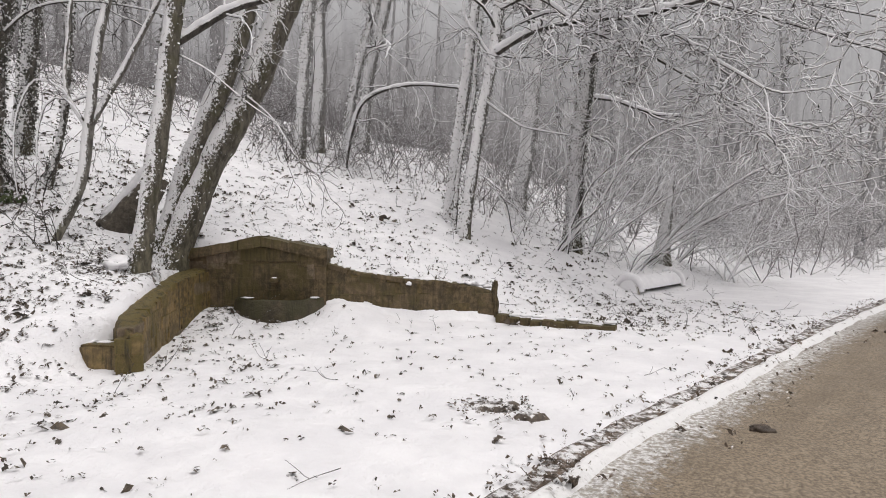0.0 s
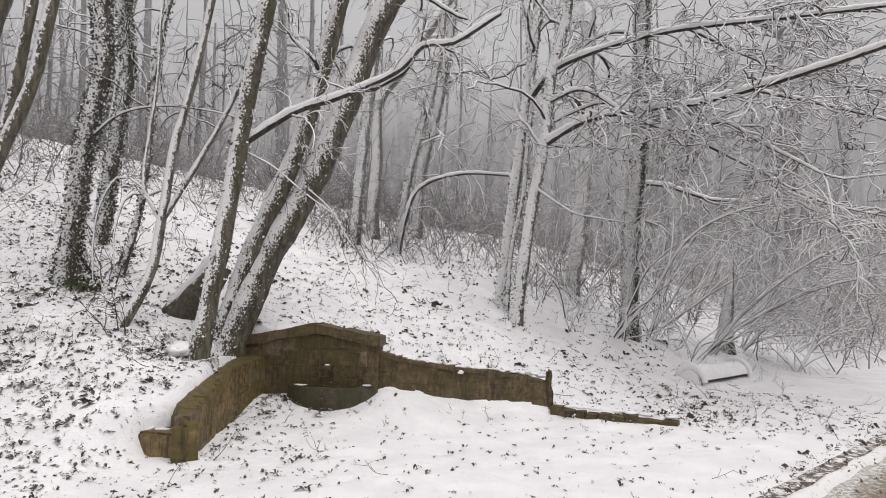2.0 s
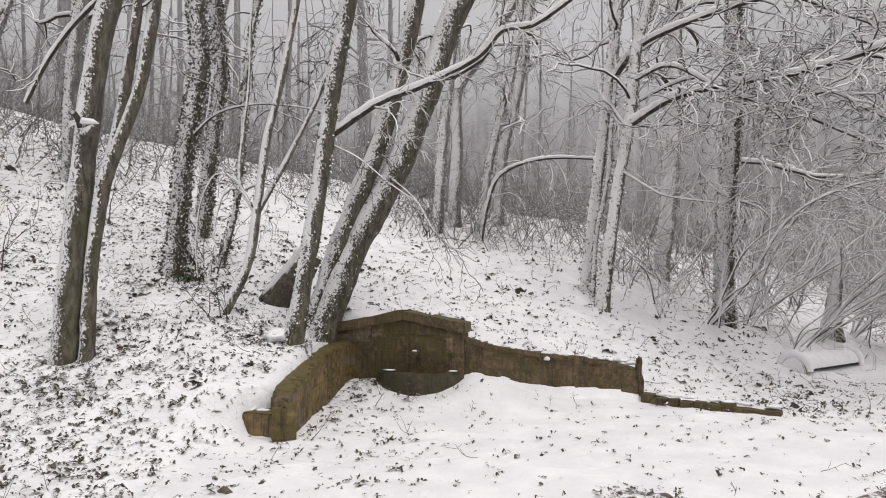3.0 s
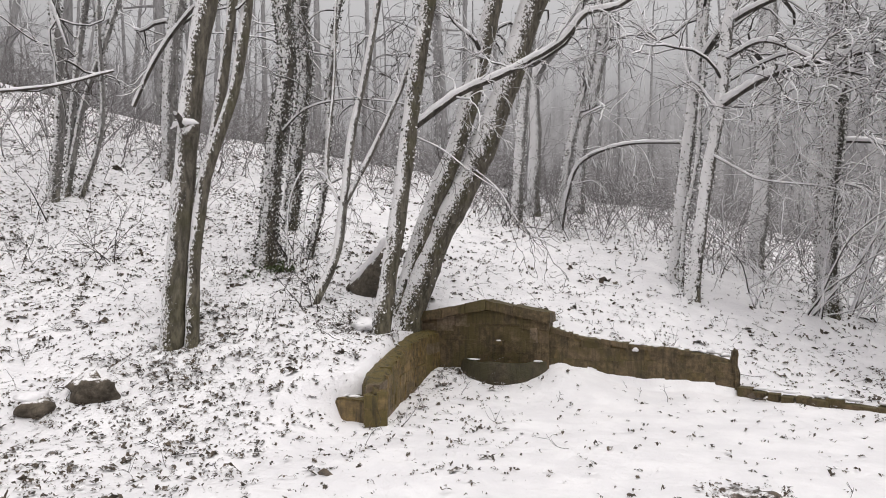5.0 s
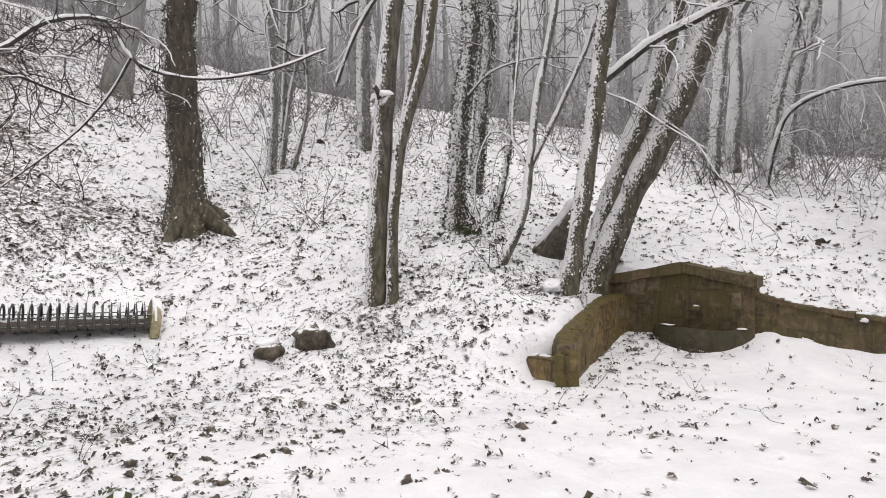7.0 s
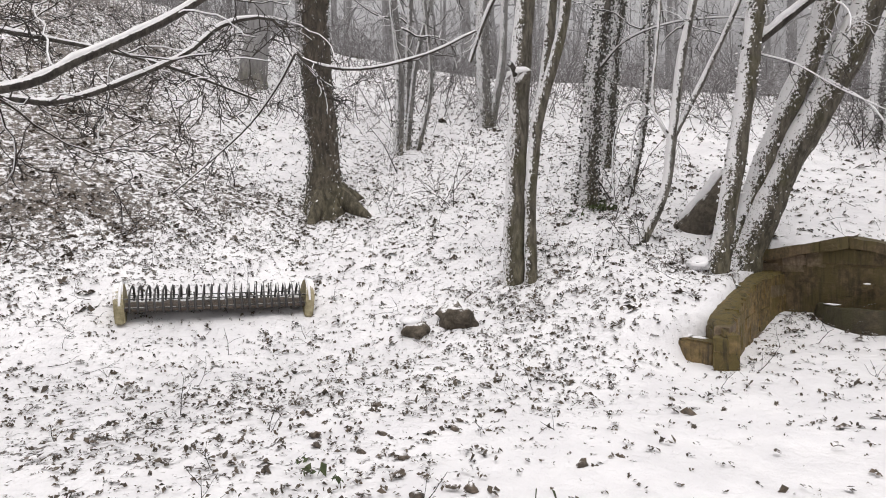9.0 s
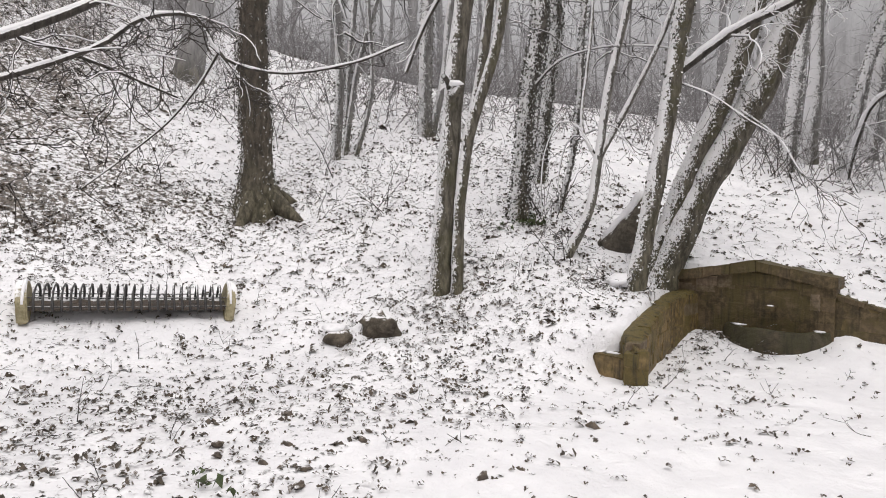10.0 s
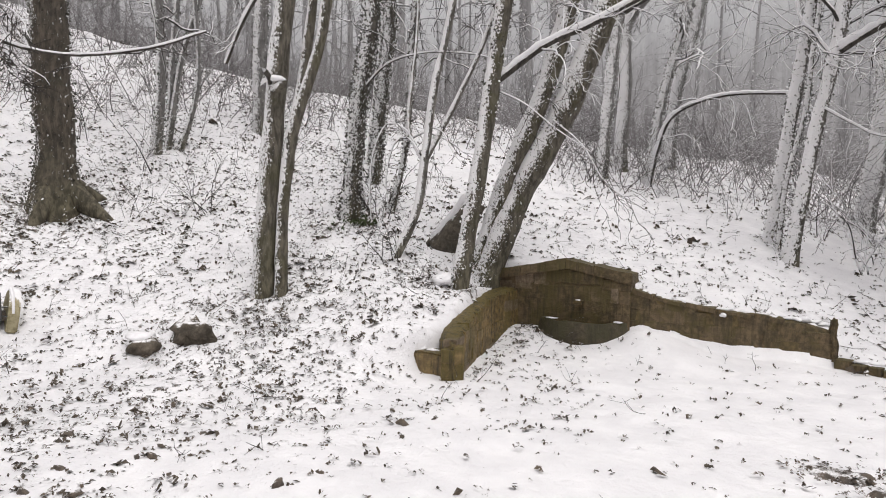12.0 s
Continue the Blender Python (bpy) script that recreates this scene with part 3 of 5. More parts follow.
# ---- trees ----
def tall(ctrl, top, rng, lean=0.25):
    """Carries a stem on past its last point up to a height."""
    c = [np.asarray(p, float) for p in ctrl]
    way = unit(c[-1] - c[-2])
    while c[-1][2] < top:
        way = unit(way * 0.8 + np.array((0, 0, 0.25)) + rng.normal(size=3) * 0.10 * lean * 4)
        c.append(c[-1] + way * 1.2)
    return c


def stem_mesh(ctrl, r0, r1, mat, origin, rng, flare=0.35, sides=12, step=0.16, name="trunk", sink=0.5):
    p = spline(ctrl, step)
    if flare:
        p = np.vstack([p[0] + (0, 0, -sink), p])
    s = np.concatenate([[0], np.cumsum(np.linalg.norm(np.diff(p, axis=0), axis=1))])
    r = r0 + (r1 - r0) * (s / s[-1]) ** 0.8
    if flare:
        r = r * (1 + flare * np.exp(-np.clip(s - sink * 0.7, 0, None) / 0.28))
    r = r * (1 + 0.05 * np.sin(s * 5 + rng.uniform(0, 6)))
    b = Tubes()
    b.add(p, r, sides, 0.035, rng)
    me = b.mesh(name, mat, origin, np.repeat(np.exp(-np.clip(s - sink, 0, None) / 0.6), sides) if flare else np.full(len(s) * sides, 0.75) if name == "root" else None)
    return me, p, r


def ivy_on(p, r, origin, rng, lo, hi, per_metre, size=0.024, mat=None):
    """Small leaves standing off a stem."""
    b_v, b_f = [], []
    s = np.concatenate([[0], np.cumsum(np.linalg.norm(np.diff(p, axis=0), axis=1))])
    for _ in range(int((hi - lo) * per_metre)):
        u = rng.uniform(lo, min(hi, s[-1]))
        c = np.array([np.interp(u, s, p[:, k]) for k in range(3)])
        rad = np.interp(u, s, r)
        g = rng.uniform(0, 2 * np.pi)
        o = np.array((math.cos(g), math.sin(g), rng.uniform(-0.2, 0.6)))
        q = c + o * (rad + rng.uniform(0.0, 0.045))
        e1 = unit(np.cross(o, rng.normal(size=3))) * size * rng.uniform(0.6, 1.4)
        e2 = unit(np.cross(o, e1) + o * rng.uniform(-0.6, 0.6)) * size * rng.uniform(0.6, 1.3)
        n = len(b_v)
        b_v += [tuple(q - e1 - origin), tuple(q + e2 * 0.8 - origin), tuple(q + e1 - origin), tuple(q - e2 - origin)]
        b_f.append((n, n + 1, n + 2, n + 3))
    return mesh_of("ivy", b_v, b_f, mat or IVY, True)


def tree(name, label, stems, mat, seed, top=11, limbs=6, limb_len=2.2, levels=2, kids=4, low=2.5, ivy=0, sag=0.15, group="", twig_mat=None, bias=(0, 0, 0), flare=0.35):
    """stems: (points, radius at base, at top). Limbs and twigs grow from the upper stems."""
    rng = np.random.default_rng(seed)
    base = np.asarray(stems[0][0][0], float)
    root = empty(name, base, label, "tree", group)
    twigs = Tubes()
    for i, (ctrl, r0, r1) in enumerate(stems):
        level_ = float(height(ctrl[0][0], ctrl[0][1]))
        grounded = abs(ctrl[0][2] - level_) < 0.8
        if grounded:
            ctrl = [(ctrl[0][0], ctrl[0][1], level_ - 0.03), *ctrl[1:]]
        up = tall(ctrl, top * rng.uniform(0.85, 1.05), rng) if top else ctrl
        frac = r1 + (r0 - r1) * 0.15
        me, p, r = stem_mesh(up, r0, frac if top else r1, mat, base, rng, flare if grounded else 0)
        part("trunk" if grounded else "limb", me, root)
        if ivy:
            s_len = np.linalg.norm(np.diff(p, axis=0), axis=1).sum()
            part("ivy", ivy_on(p, r, base, rng, 0.2, min(s_len, 9.0), ivy * 4.4, 0.023), root, "ivy leaves holding snow")
        for _ in range(limbs):
            ok = np.where(p[:, 2] > base[2] + low)[0]
            if not len(ok):
                break
            k = int(rng.choice(ok))
            g = rng.uniform(0, 2 * np.pi)
            d = np.array((math.cos(g), math.sin(g), rng.uniform(0.2, 0.9))) + np.asarray(bias)
            grow(twigs, p[k], d, limb_len * rng.uniform(0.6, 1.3), max(r[k] * 0.3, 0.012), levels, rng, sag, 0.75, kids, 0.006, True)
    if twigs.n:
        tagged(part("crown", twigs.mesh("crown", twig_mat or TWIG, base), root, "thin bare branches under snow"), kind="stuff")
    return root


def limb_on(root, ctrl, r0, r1, seed, mat=None, levels=2, kids=5, count=10, length=1.2, sag=0.3, bias=(0, 0, 0), twig_mat=None, thin=0.006):
    """A long limb with its own twigs, under a tree."""
    rng = np.random.default_rng(seed)
    o = np.asarray(root.location)
    me, p, r = stem_mesh(ctrl, r0, r1, mat or LIMB, o, rng, 0, 8, 0.12, "limb")
    limb = part("limb", me, root)
    cap = Tubes()
    cap.ridge(p, r * (1 + 0.12 * rng.normal(size=len(p))) + 0.004, 8, 0.55, 0.78)
    part("snow_ridge", cap.mesh("snow_ridge", SNOWCAP, o), limb, "snow lying along the limb")
    t = Tubes()
    for _ in range(count):
        k = int(rng.integers(len(p) // 6, len(p)))
        g = unit(p[min(k + 1, len(p) - 1)] - p[max(k - 1, 0)])
        d = g * rng.uniform(0.2, 0.9) + rng.normal(size=3) * (0.8, 0.6, 0.6) + np.asarray(bias)
        grow(t, p[k], d, length * rng.uniform(0.5, 1.4), max(r[k] * 0.27, thin * 1.4), levels, rng, sag, 0.8, kids, thin, True)
    if count:
        tagged(part("crown", t.mesh("crown", twig_mat or TWIG, o), limb), kind="stuff")
    return limb


big = tree("big_tree", "massive dark rough-barked tree with a flared foot on the bank", [([(-11.1, 6.25, 1.95), (-11.13, 6.24, 3.32), (-11.2, 6.19, 4.77), (-11.22, 6.2, 6.09)], 0.33, 0.22)], BARK_RED, 11, 14, 8, 3.0, 2, 4, 5.0, 60, flare=0.95, group="trees of the wood")
rng_ = np.random.default_rng(9)
for gx_, gy_, ln_ in ((0.75, 0.35, 1.2), (0.5, -0.8, 0.8), (0.2, 1.0, 0.8)):
    ex_, ey_ = -11.1 + gx_ * ln_, 6.25 + gy_ * ln_
    mx_, my_ = -11.1 + gx_ * ln_ * 0.45, 6.25 + gy_ * ln_ * 0.45
    me, p_, r_ = stem_mesh([(-11.1, 6.25, 2.5), (mx_, my_, float(height(mx_, my_)) + 0.20), (ex_, ey_, float(height(ex_, ey_)) - 0.12)], 0.30, 0.10, BARK_RED, (-11.1, 6.25, 1.95), rng_, 0, 8, 0.1, "root")
    part("root", me, big)

twin = tree("twin_tree", "grey twin-stemmed tree with snow on its windward side", [
    ([(-6.38, 6.42, 0.80), (-6.36, 6.43, 1.76), (-6.29, 6.49, 3.26), (-6.19, 6.57, 4.85)], 0.155, 0.125),
    ([(-6.13, 6.5, 0.80), (-6.12, 6.51, 1.96), (-6.02, 6.58, 3.08), (-5.76, 6.78, 4.24), (-5.68, 6.83, 4.78)], 0.088, 0.066),
    ([(-6.05, 6.56, 3.0), (-5.95, 6.68, 3.8), (-5.85, 6.75, 4.8)], 0.075, 0.05)], BARK_MOSS, 12, 10, 3, 1.6, 2, 3, 4.6, 0, group="trees of the wood")
limb_on(twin, [(-6.22, 6.55, 5.5), (-6.67, 6.6, 5.2), (-6.93, 6.5, 4.73), (-7.18, 6.43, 4.15)], 0.03, 0.028, 121, LIMB, 1, 3, 3, 0.6, 0.3)
limb_on(twin, [(-6.28, 6.45, 3.72), (-6.22, 6.30, 3.86), (-6.2, 6.2, 3.90)], 0.05, 0.035, 122, LIMB, 1, 0, 0)
knot = Tubes()
knot.add(np.array([(-6.25, 6.47, 3.66), (-6.13, 6.43, 3.72), (-6.06, 6.42, 3.75), (-6.03, 6.42, 3.76)]), [0.09, 0.075, 0.06, 0.004], 9, 0.06, np.random.default_rng(33))
part("knot", knot.mesh("knot", BARK_MOSS, np.asarray(twin.location)), twin, "broken branch stub")
lump_ = Tubes()
lump_.add(np.array([(-6.40, 6.34, 3.74), (-6.33, 6.33, 3.80), (-6.2, 6.36, 3.83), (-6.07, 6.4, 3.82), (-6.0, 6.42, 3.80)]), [0.004, 0.034, 0.042, 0.036, 0.004], 9, 0.12, np.random.default_rng(34))
part("snow_lump", lump_.mesh("snow_lump", SNOWCAP, np.asarray(twin.location)), twin, "lump of snow lodged on the stub")
ivy_a = tree("ivy_tree", "ivy-clad tree with snow plastered on one side", [([(-6.85, 9.07, 1.95), (-6.75, 9.14, 4.01), (-6.57, 9.25, 5.57)], 0.16, 0.14)], BARK_IVY, 13, 12, 5, 2.2, 2, 4, 4.5, 150, group="trees of the wood")
ivy_b = tree("ivy_tree", "slender ivy-clad tree behind a thicker one", [([(-7.58, 10.88, 2.72), (-7.45, 10.96, 4.83), (-7.33, 11.03, 6.19)], 0.13, 0.115)], BARK_IVY, 14, 12, 4, 2.2, 2, 4, 5, 130, group="trees of the wood")
sapling = tree("sapling", "pale curved sapling forking into thin bare stems", [
    ([(-5.33, 8.21, 1.30), (-5.04, 8.36, 2.03), (-4.93, 8.42, 2.87), (-4.81, 8.48, 4.02), (-4.64, 8.56, 4.9)], 0.085, 0.035),
    ([(-4.93, 8.43, 2.85), (-4.49, 8.64, 3.83), (-4.09, 8.81, 4.81)], 0.05, 0.025),
    ([(-4.94, 8.43, 2.80), (-5.17, 8.32, 3.39), (-5.12, 8.34, 4.23), (-5.07, 8.37, 4.97)], 0.028, 0.014)], BARK_WHITE, 15, 7.5, 4, 1.2, 2, 3, 1.2, 0, 0.5, "trees of the wood", TWIG_DARK)
limb_on(sapling, [(-4.94, 8.42, 2.85), (-5.2, 8.3, 3.35), (-5.5, 8.2, 3.45), (-5.72, 8.15, 3.0), (-5.78, 8.15, 2.4), (-5.74, 8.15, 1.9)], 0.02, 0.006, 151, BARK_PALE, 1, 3, 7, 0.6, 0.5, (-0.1, 0, -0.2), TWIG_DARK, 0.004)
limb_on(sapling, [(-4.93, 8.42, 2.88), (-5.1, 8.2, 3.2), (-5.3, 8.1, 3.1), (-5.4, 8.05, 2.6), (-5.36, 8.05, 2.1)], 0.014, 0.005, 152, TWIG_DARK, 1, 3, 5, 0.5, 0.5, (0, 0, -0.3), TWIG_DARK, 0.004)
limb_on(sapling, [(-4.86, 8.46, 3.4), (-4.6, 8.4, 3.3), (-4.35, 8.3, 2.95), (-4.15, 8.25, 2.75)], 0.012, 0.005, 153, TWIG_DARK, 1, 2, 3, 0.4, 0.3, (0.1, 0, -0.2), TWIG_DARK, 0.004)
limb_on(ivy_a, [(-6.68, 9.15, 4.3), (-6.0, 8.95, 4.65), (-5.2, 8.85, 4.72), (-4.4, 8.8, 4.6), (-3.9, 8.75, 4.45)], 0.022, 0.01, 154, LIMB, 1, 3, 6, 0.6, 0.4)
ivy_thin = tree("thin_tree", "thin ivy-grown stem beside bushes", [([(-6.41, 9.76, 2.05), (-6.2, 9.88, 3.21), (-6.12, 9.92, 4.32), (-6.09, 9.94, 5.61)], 0.06, 0.04)], BARK_PALE, 16, 8, 5, 1.5, 2, 3, 1.2, 40, group="trees of the wood")
leaning = tree("leaning_tree", "three mossy trunks leaning from one foot above the spring", [
    ([(-4.21, 8.26, 1.03), (-4.04, 8.36, 2.11), (-3.89, 8.46, 3.35), (-3.75, 8.54, 4.69), (-3.55, 8.62, 6.04)], 0.138, 0.112),
    ([(-4.24, 9.3, 1.32), (-3.76, 9.52, 2.34), (-3.18, 9.7, 3.5), (-2.66, 9.83, 4.81), (-2.21, 9.93, 6.21)], 0.24, 0.19),
    ([(-4.38, 9.3, 1.38), (-3.98, 9.42, 2.45), (-3.6, 9.5, 3.45), (-3.3, 9.6, 4.3), (-2.85, 9.7, 6.1)], 0.17, 0.13)], BARK_MOSS, 17, 11, 4, 2.0, 2, 4, 4.0, 14, group="trees of the wood")
limb_on(leaning, [(-3.80, 8.6, 4.06), (-3.05, 8.72, 4.56), (-2.4, 8.9, 4.84), (-1.59, 9.05, 5.26), (-1.19, 9.1, 5.68), (-0.72, 9.11, 5.72), (0.0, 9.2, 6.2)], 0.066, 0.04, 171, count=14, length=1.3)
limb_on(leaning, [(-3.75, 8.6, 3.9), (-3.2, 8.3, 3.6), (-2.7, 8.2, 3.2), (-2.2, 8.2, 2.85)], 0.014, 0.006, 172, TWIG_DARK, 1, 3, 8, 0.6, 0.4, (0, 0, -.2), TWIG_DARK, 0.004)
limb_on(leaning, [(-3.2, 9.5, 3.6), (-2.6, 9.2, 3.1), (-2.2, 9.1, 2.5), (-1.6, 9.0, 2.1)], 0.016, 0.006, 173, TWIG_DARK, 1, 3, 12, 0.7, 0.4, (.2, 0, -.4), TWIG_DARK, 0.004)

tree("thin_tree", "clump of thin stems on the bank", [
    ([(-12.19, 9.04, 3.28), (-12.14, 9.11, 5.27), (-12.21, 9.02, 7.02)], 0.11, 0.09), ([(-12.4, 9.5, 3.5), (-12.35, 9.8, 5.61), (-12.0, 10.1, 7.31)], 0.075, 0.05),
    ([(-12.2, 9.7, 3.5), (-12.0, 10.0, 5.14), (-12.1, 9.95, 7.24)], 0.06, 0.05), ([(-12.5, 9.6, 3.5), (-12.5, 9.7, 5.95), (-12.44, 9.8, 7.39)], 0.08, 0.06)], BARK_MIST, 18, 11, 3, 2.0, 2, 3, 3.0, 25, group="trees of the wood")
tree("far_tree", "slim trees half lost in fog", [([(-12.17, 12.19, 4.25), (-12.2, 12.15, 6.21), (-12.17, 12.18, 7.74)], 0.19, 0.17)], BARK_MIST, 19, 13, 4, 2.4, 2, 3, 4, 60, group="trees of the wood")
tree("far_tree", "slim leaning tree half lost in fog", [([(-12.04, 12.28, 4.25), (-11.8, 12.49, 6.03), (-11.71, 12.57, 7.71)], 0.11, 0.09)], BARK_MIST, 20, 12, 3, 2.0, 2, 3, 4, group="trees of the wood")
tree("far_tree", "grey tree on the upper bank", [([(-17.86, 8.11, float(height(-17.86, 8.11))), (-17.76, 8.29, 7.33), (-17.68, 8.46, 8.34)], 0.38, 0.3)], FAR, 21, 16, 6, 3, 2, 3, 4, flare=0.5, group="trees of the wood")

pair = tree("pale_tree", "slender snow-plastered trees with long branches over the verge", [
    ([(0.32, 13.41, 1.22), (0.64, 13.4, 3.59), (0.96, 13.38, 5.32), (1.12, 13.37, 6.82), (1.44, 13.34, 8.05)], 0.135, 0.10),
    ([(0.13, 13.9, 1.5), (0.24, 13.9, 2.9), (0.51, 13.9, 4.18)], 0.05, 0.04)], BARK_PALE, 22, 11, 7, 2.6, 2, 5, 3.2, 30, group="trees of the wood", bias=(0.5, -0.3, 0))
pair_l = tree("pale_tree", "slender snow-plastered tree beside its taller neighbour", [([(-0.02, 14.37, 1.58), (0.33, 14.37, 4.54), (0.69, 14.36, 7.23), (0.86, 14.35, 8.59)], 0.135, 0.11)], BARK_PALE, 23, 12, 8, 2.6, 2, 5, 4.0, 30, group="trees of the wood", bias=(0.2, -0.2, 0))
limb_on(pair, [(0.94, 13.37, 5.20), (1.76, 12.94, 5.58), (2.67, 12.42, 5.63), (3.55, 11.84, 5.54), (4.45, 11.16, 5.58), (5.36, 10.36, 5.68), (6.5, 9.6, 5.9)], 0.088, 0.05, 221, None, 2, 5, 22, 1.6, 0.4, (0.6, -0.2, -0.2), None, 0.0115)
limb_on(pair, [(1.08, 13.3, 6.15), (1.77, 12.89, 6.25), (2.67, 12.43, 5.5), (3.46, 11.92, 5.03), (4.07, 11.41, 5.06), (4.5, 10.92, 4.55), (5.18, 10.28, 3.85)], 0.058, 0.024, 222, None, 2, 5, 22, 1.5, 0.45, (0.5, -0.2, -0.3), None, 0.0115)
limb_on(pair_l, [(0.65, 14.3, 6.5), (1.24, 13.35, 6.93), (2.59, 12.95, 7.29), (3.77, 12.45, 7.33), (5.42, 11.61, 7.11), (7, 11, 7)], 0.08, 0.04, 223, None, 2, 5, 24, 1.8, 0.4, (0.6, -0.2, -0.15), None, 0.0115)
limb_on(pair, [(0.70, 13.37, 4.25), (1.29, 13.04, 3.77), (1.6, 12.81, 3.55), (2.47, 12.47, 3.34)], 0.03, 0.012, 224, None, 2, 4, 10, 1.0, 0.4, (0.4, 0, 0.1))
for seed_, from_, lane in ((225, pair, [(4.45, 11.16, 5.58), (6.0, 11.2, 5.2), (7.4, 11.0, 4.7), (8.8, 10.6, 4.2)]), (226, pair_l, [(3.77, 12.45, 7.33), (5.5, 12.7, 6.6), (7.4, 12.4, 5.9), (9.4, 11.9, 5.3)]),
                           (227, pair_l, [(4.6, 12.05, 7.22), (6.5, 12.5, 7.6), (8.4, 12.3, 7.4), (10.4, 11.8, 7.0)]), (228, pair, [(3.46, 11.92, 5.03), (4.8, 12.2, 4.4), (6.2, 12.3, 3.7), (7.8, 12.2, 3.3)])):
    limb_on(from_, lane, 0.036, 0.014, seed_, None, 2, 5, 10, 1.4, 0.35, (0.6, -0.1, -0.2), None, 0.0115)

dark = tree("dark_tree", "dark ivy-covered tree among shrubs", [([(3.09, 15.26, 0.85), (3.17, 15.24, 3.26), (3.4, 15.19, 5.71), (3.51, 15.17, 8.77)], 0.21, 0.17)], BARK_DARK, 24, 12, 12, 3.0, 2, 6, 3.0, 190, group="trees of the wood")
stump = empty("broken_trunk", (5.82, 16.9, 0.45), "dark splintered trunk snapped off at head height", "tree stump", "trees of the wood")
me, p_, r_ = stem_mesh([(5.82, 16.9, 0.45), (5.95, 16.86, 1.5), (6.04, 16.82, 2.3), (6.09, 16.8, 2.95)], 0.33, 0.03, BARK_DARK, (5.82, 16.9, 0.45), np.random.default_rng(4), 0.4)
part("trunk", me, stump)
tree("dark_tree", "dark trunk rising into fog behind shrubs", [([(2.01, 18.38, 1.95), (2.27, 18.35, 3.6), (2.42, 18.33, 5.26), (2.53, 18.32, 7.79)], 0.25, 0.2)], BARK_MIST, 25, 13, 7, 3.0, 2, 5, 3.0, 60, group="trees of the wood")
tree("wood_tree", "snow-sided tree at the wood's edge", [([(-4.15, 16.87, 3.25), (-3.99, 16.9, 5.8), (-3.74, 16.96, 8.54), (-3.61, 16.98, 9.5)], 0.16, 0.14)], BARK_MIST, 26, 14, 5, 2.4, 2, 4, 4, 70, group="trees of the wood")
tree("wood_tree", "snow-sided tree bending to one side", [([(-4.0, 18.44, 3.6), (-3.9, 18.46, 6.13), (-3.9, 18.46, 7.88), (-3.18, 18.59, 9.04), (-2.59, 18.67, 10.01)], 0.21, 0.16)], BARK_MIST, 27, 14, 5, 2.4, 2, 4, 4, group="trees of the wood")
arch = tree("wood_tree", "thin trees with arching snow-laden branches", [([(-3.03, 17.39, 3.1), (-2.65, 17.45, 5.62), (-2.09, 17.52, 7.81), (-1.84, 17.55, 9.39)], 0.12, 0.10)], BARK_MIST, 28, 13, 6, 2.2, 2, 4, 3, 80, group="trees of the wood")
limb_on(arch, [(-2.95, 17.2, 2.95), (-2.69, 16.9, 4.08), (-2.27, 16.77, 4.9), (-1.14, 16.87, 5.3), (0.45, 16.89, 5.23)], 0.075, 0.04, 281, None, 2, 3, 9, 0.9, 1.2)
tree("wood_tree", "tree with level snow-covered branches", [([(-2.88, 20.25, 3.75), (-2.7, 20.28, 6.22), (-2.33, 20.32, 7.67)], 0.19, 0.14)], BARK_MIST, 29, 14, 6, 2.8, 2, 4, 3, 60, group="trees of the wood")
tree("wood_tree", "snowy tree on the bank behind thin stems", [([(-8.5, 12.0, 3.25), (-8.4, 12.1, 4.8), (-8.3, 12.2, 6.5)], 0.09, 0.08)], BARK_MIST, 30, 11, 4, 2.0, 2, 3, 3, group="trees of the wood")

# branches that reach in from a tree behind the bench
near = empty("overhanging_tree", (-8.6, -3.2, 0), "bare tree with dark snow-lined branches reaching over the snow", "tree", "trees of the wood")
near.location.z = float(height(-8.6, -3.2))
me, p_, r_ = stem_mesh([(-8.6, -3.2, float(height(-8.6, -3.2))), (-8.5, -3.1, 2.0), (-8.3, -2.9, 5.0), (-8.2, -2.8, 9.0)], 0.22, 0.1, BARK, near.location, np.random.default_rng(8))
part("trunk", me, near)
limb_on(near, [(-8.4, -3.0, 2.3), (-6.6, -1.2, 2.5), (-5.75, 0.23, 2.70), (-5.6, 0.72, 2.95), (-5.45, 1.36, 3.36), (-5.3, 2.0, 3.9)], 0.055, 0.026, 41, LIMB, 2, 3, 16, 1.0, 0.3, (0, .4, 0), TWIG_DARK, 0.005)
limb_on(near, [(-8.4, -3.0, 2.6), (-7.2, -1.2, 2.7), (-6.54, 0.21, 2.79), (-6.45, 0.81, 2.81), (-6.21, 1.66, 3.25), (-6.07, 2.02, 3.57), (-5.87, 2.42, 3.65), (-5.75, 2.64, 3.3), (-5.46, 3.09, 3.21), (-5.05, 3.6, 3.35), (-4.71, 3.95, 3.56)], 0.045, 0.010, 42, LIMB, 2, 3, 16, 0.7, 0.3, (0.1, .4, -.1), TWIG_DARK, 0.005)
limb_on(near, [(-5.8, 2.6, 3.35), (-6.18, 2.6, 3.1), (-6.37, 2.4, 2.75), (-6.5, 2.09, 2.42), (-6.6, 1.7, 2.06)], 0.013, 0.005, 43, TWIG_DARK, 1, 2, 4, 0.4, 0.3, (0, 0, -.2), TWIG_DARK, 0.004)
limb_on(near, [(-8.3, -2.9, 3.6), (-7.5, -0.8, 3.6), (-7.0, 0.6, 3.45), (-6.7, 1.6, 3.3), (-6.4, 2.5, 3.0)], 0.045, 0.012, 44, LIMB, 2, 4, 14, 0.9, 0.35, (0.1, .4, -.1), TWIG_DARK, 0.005)


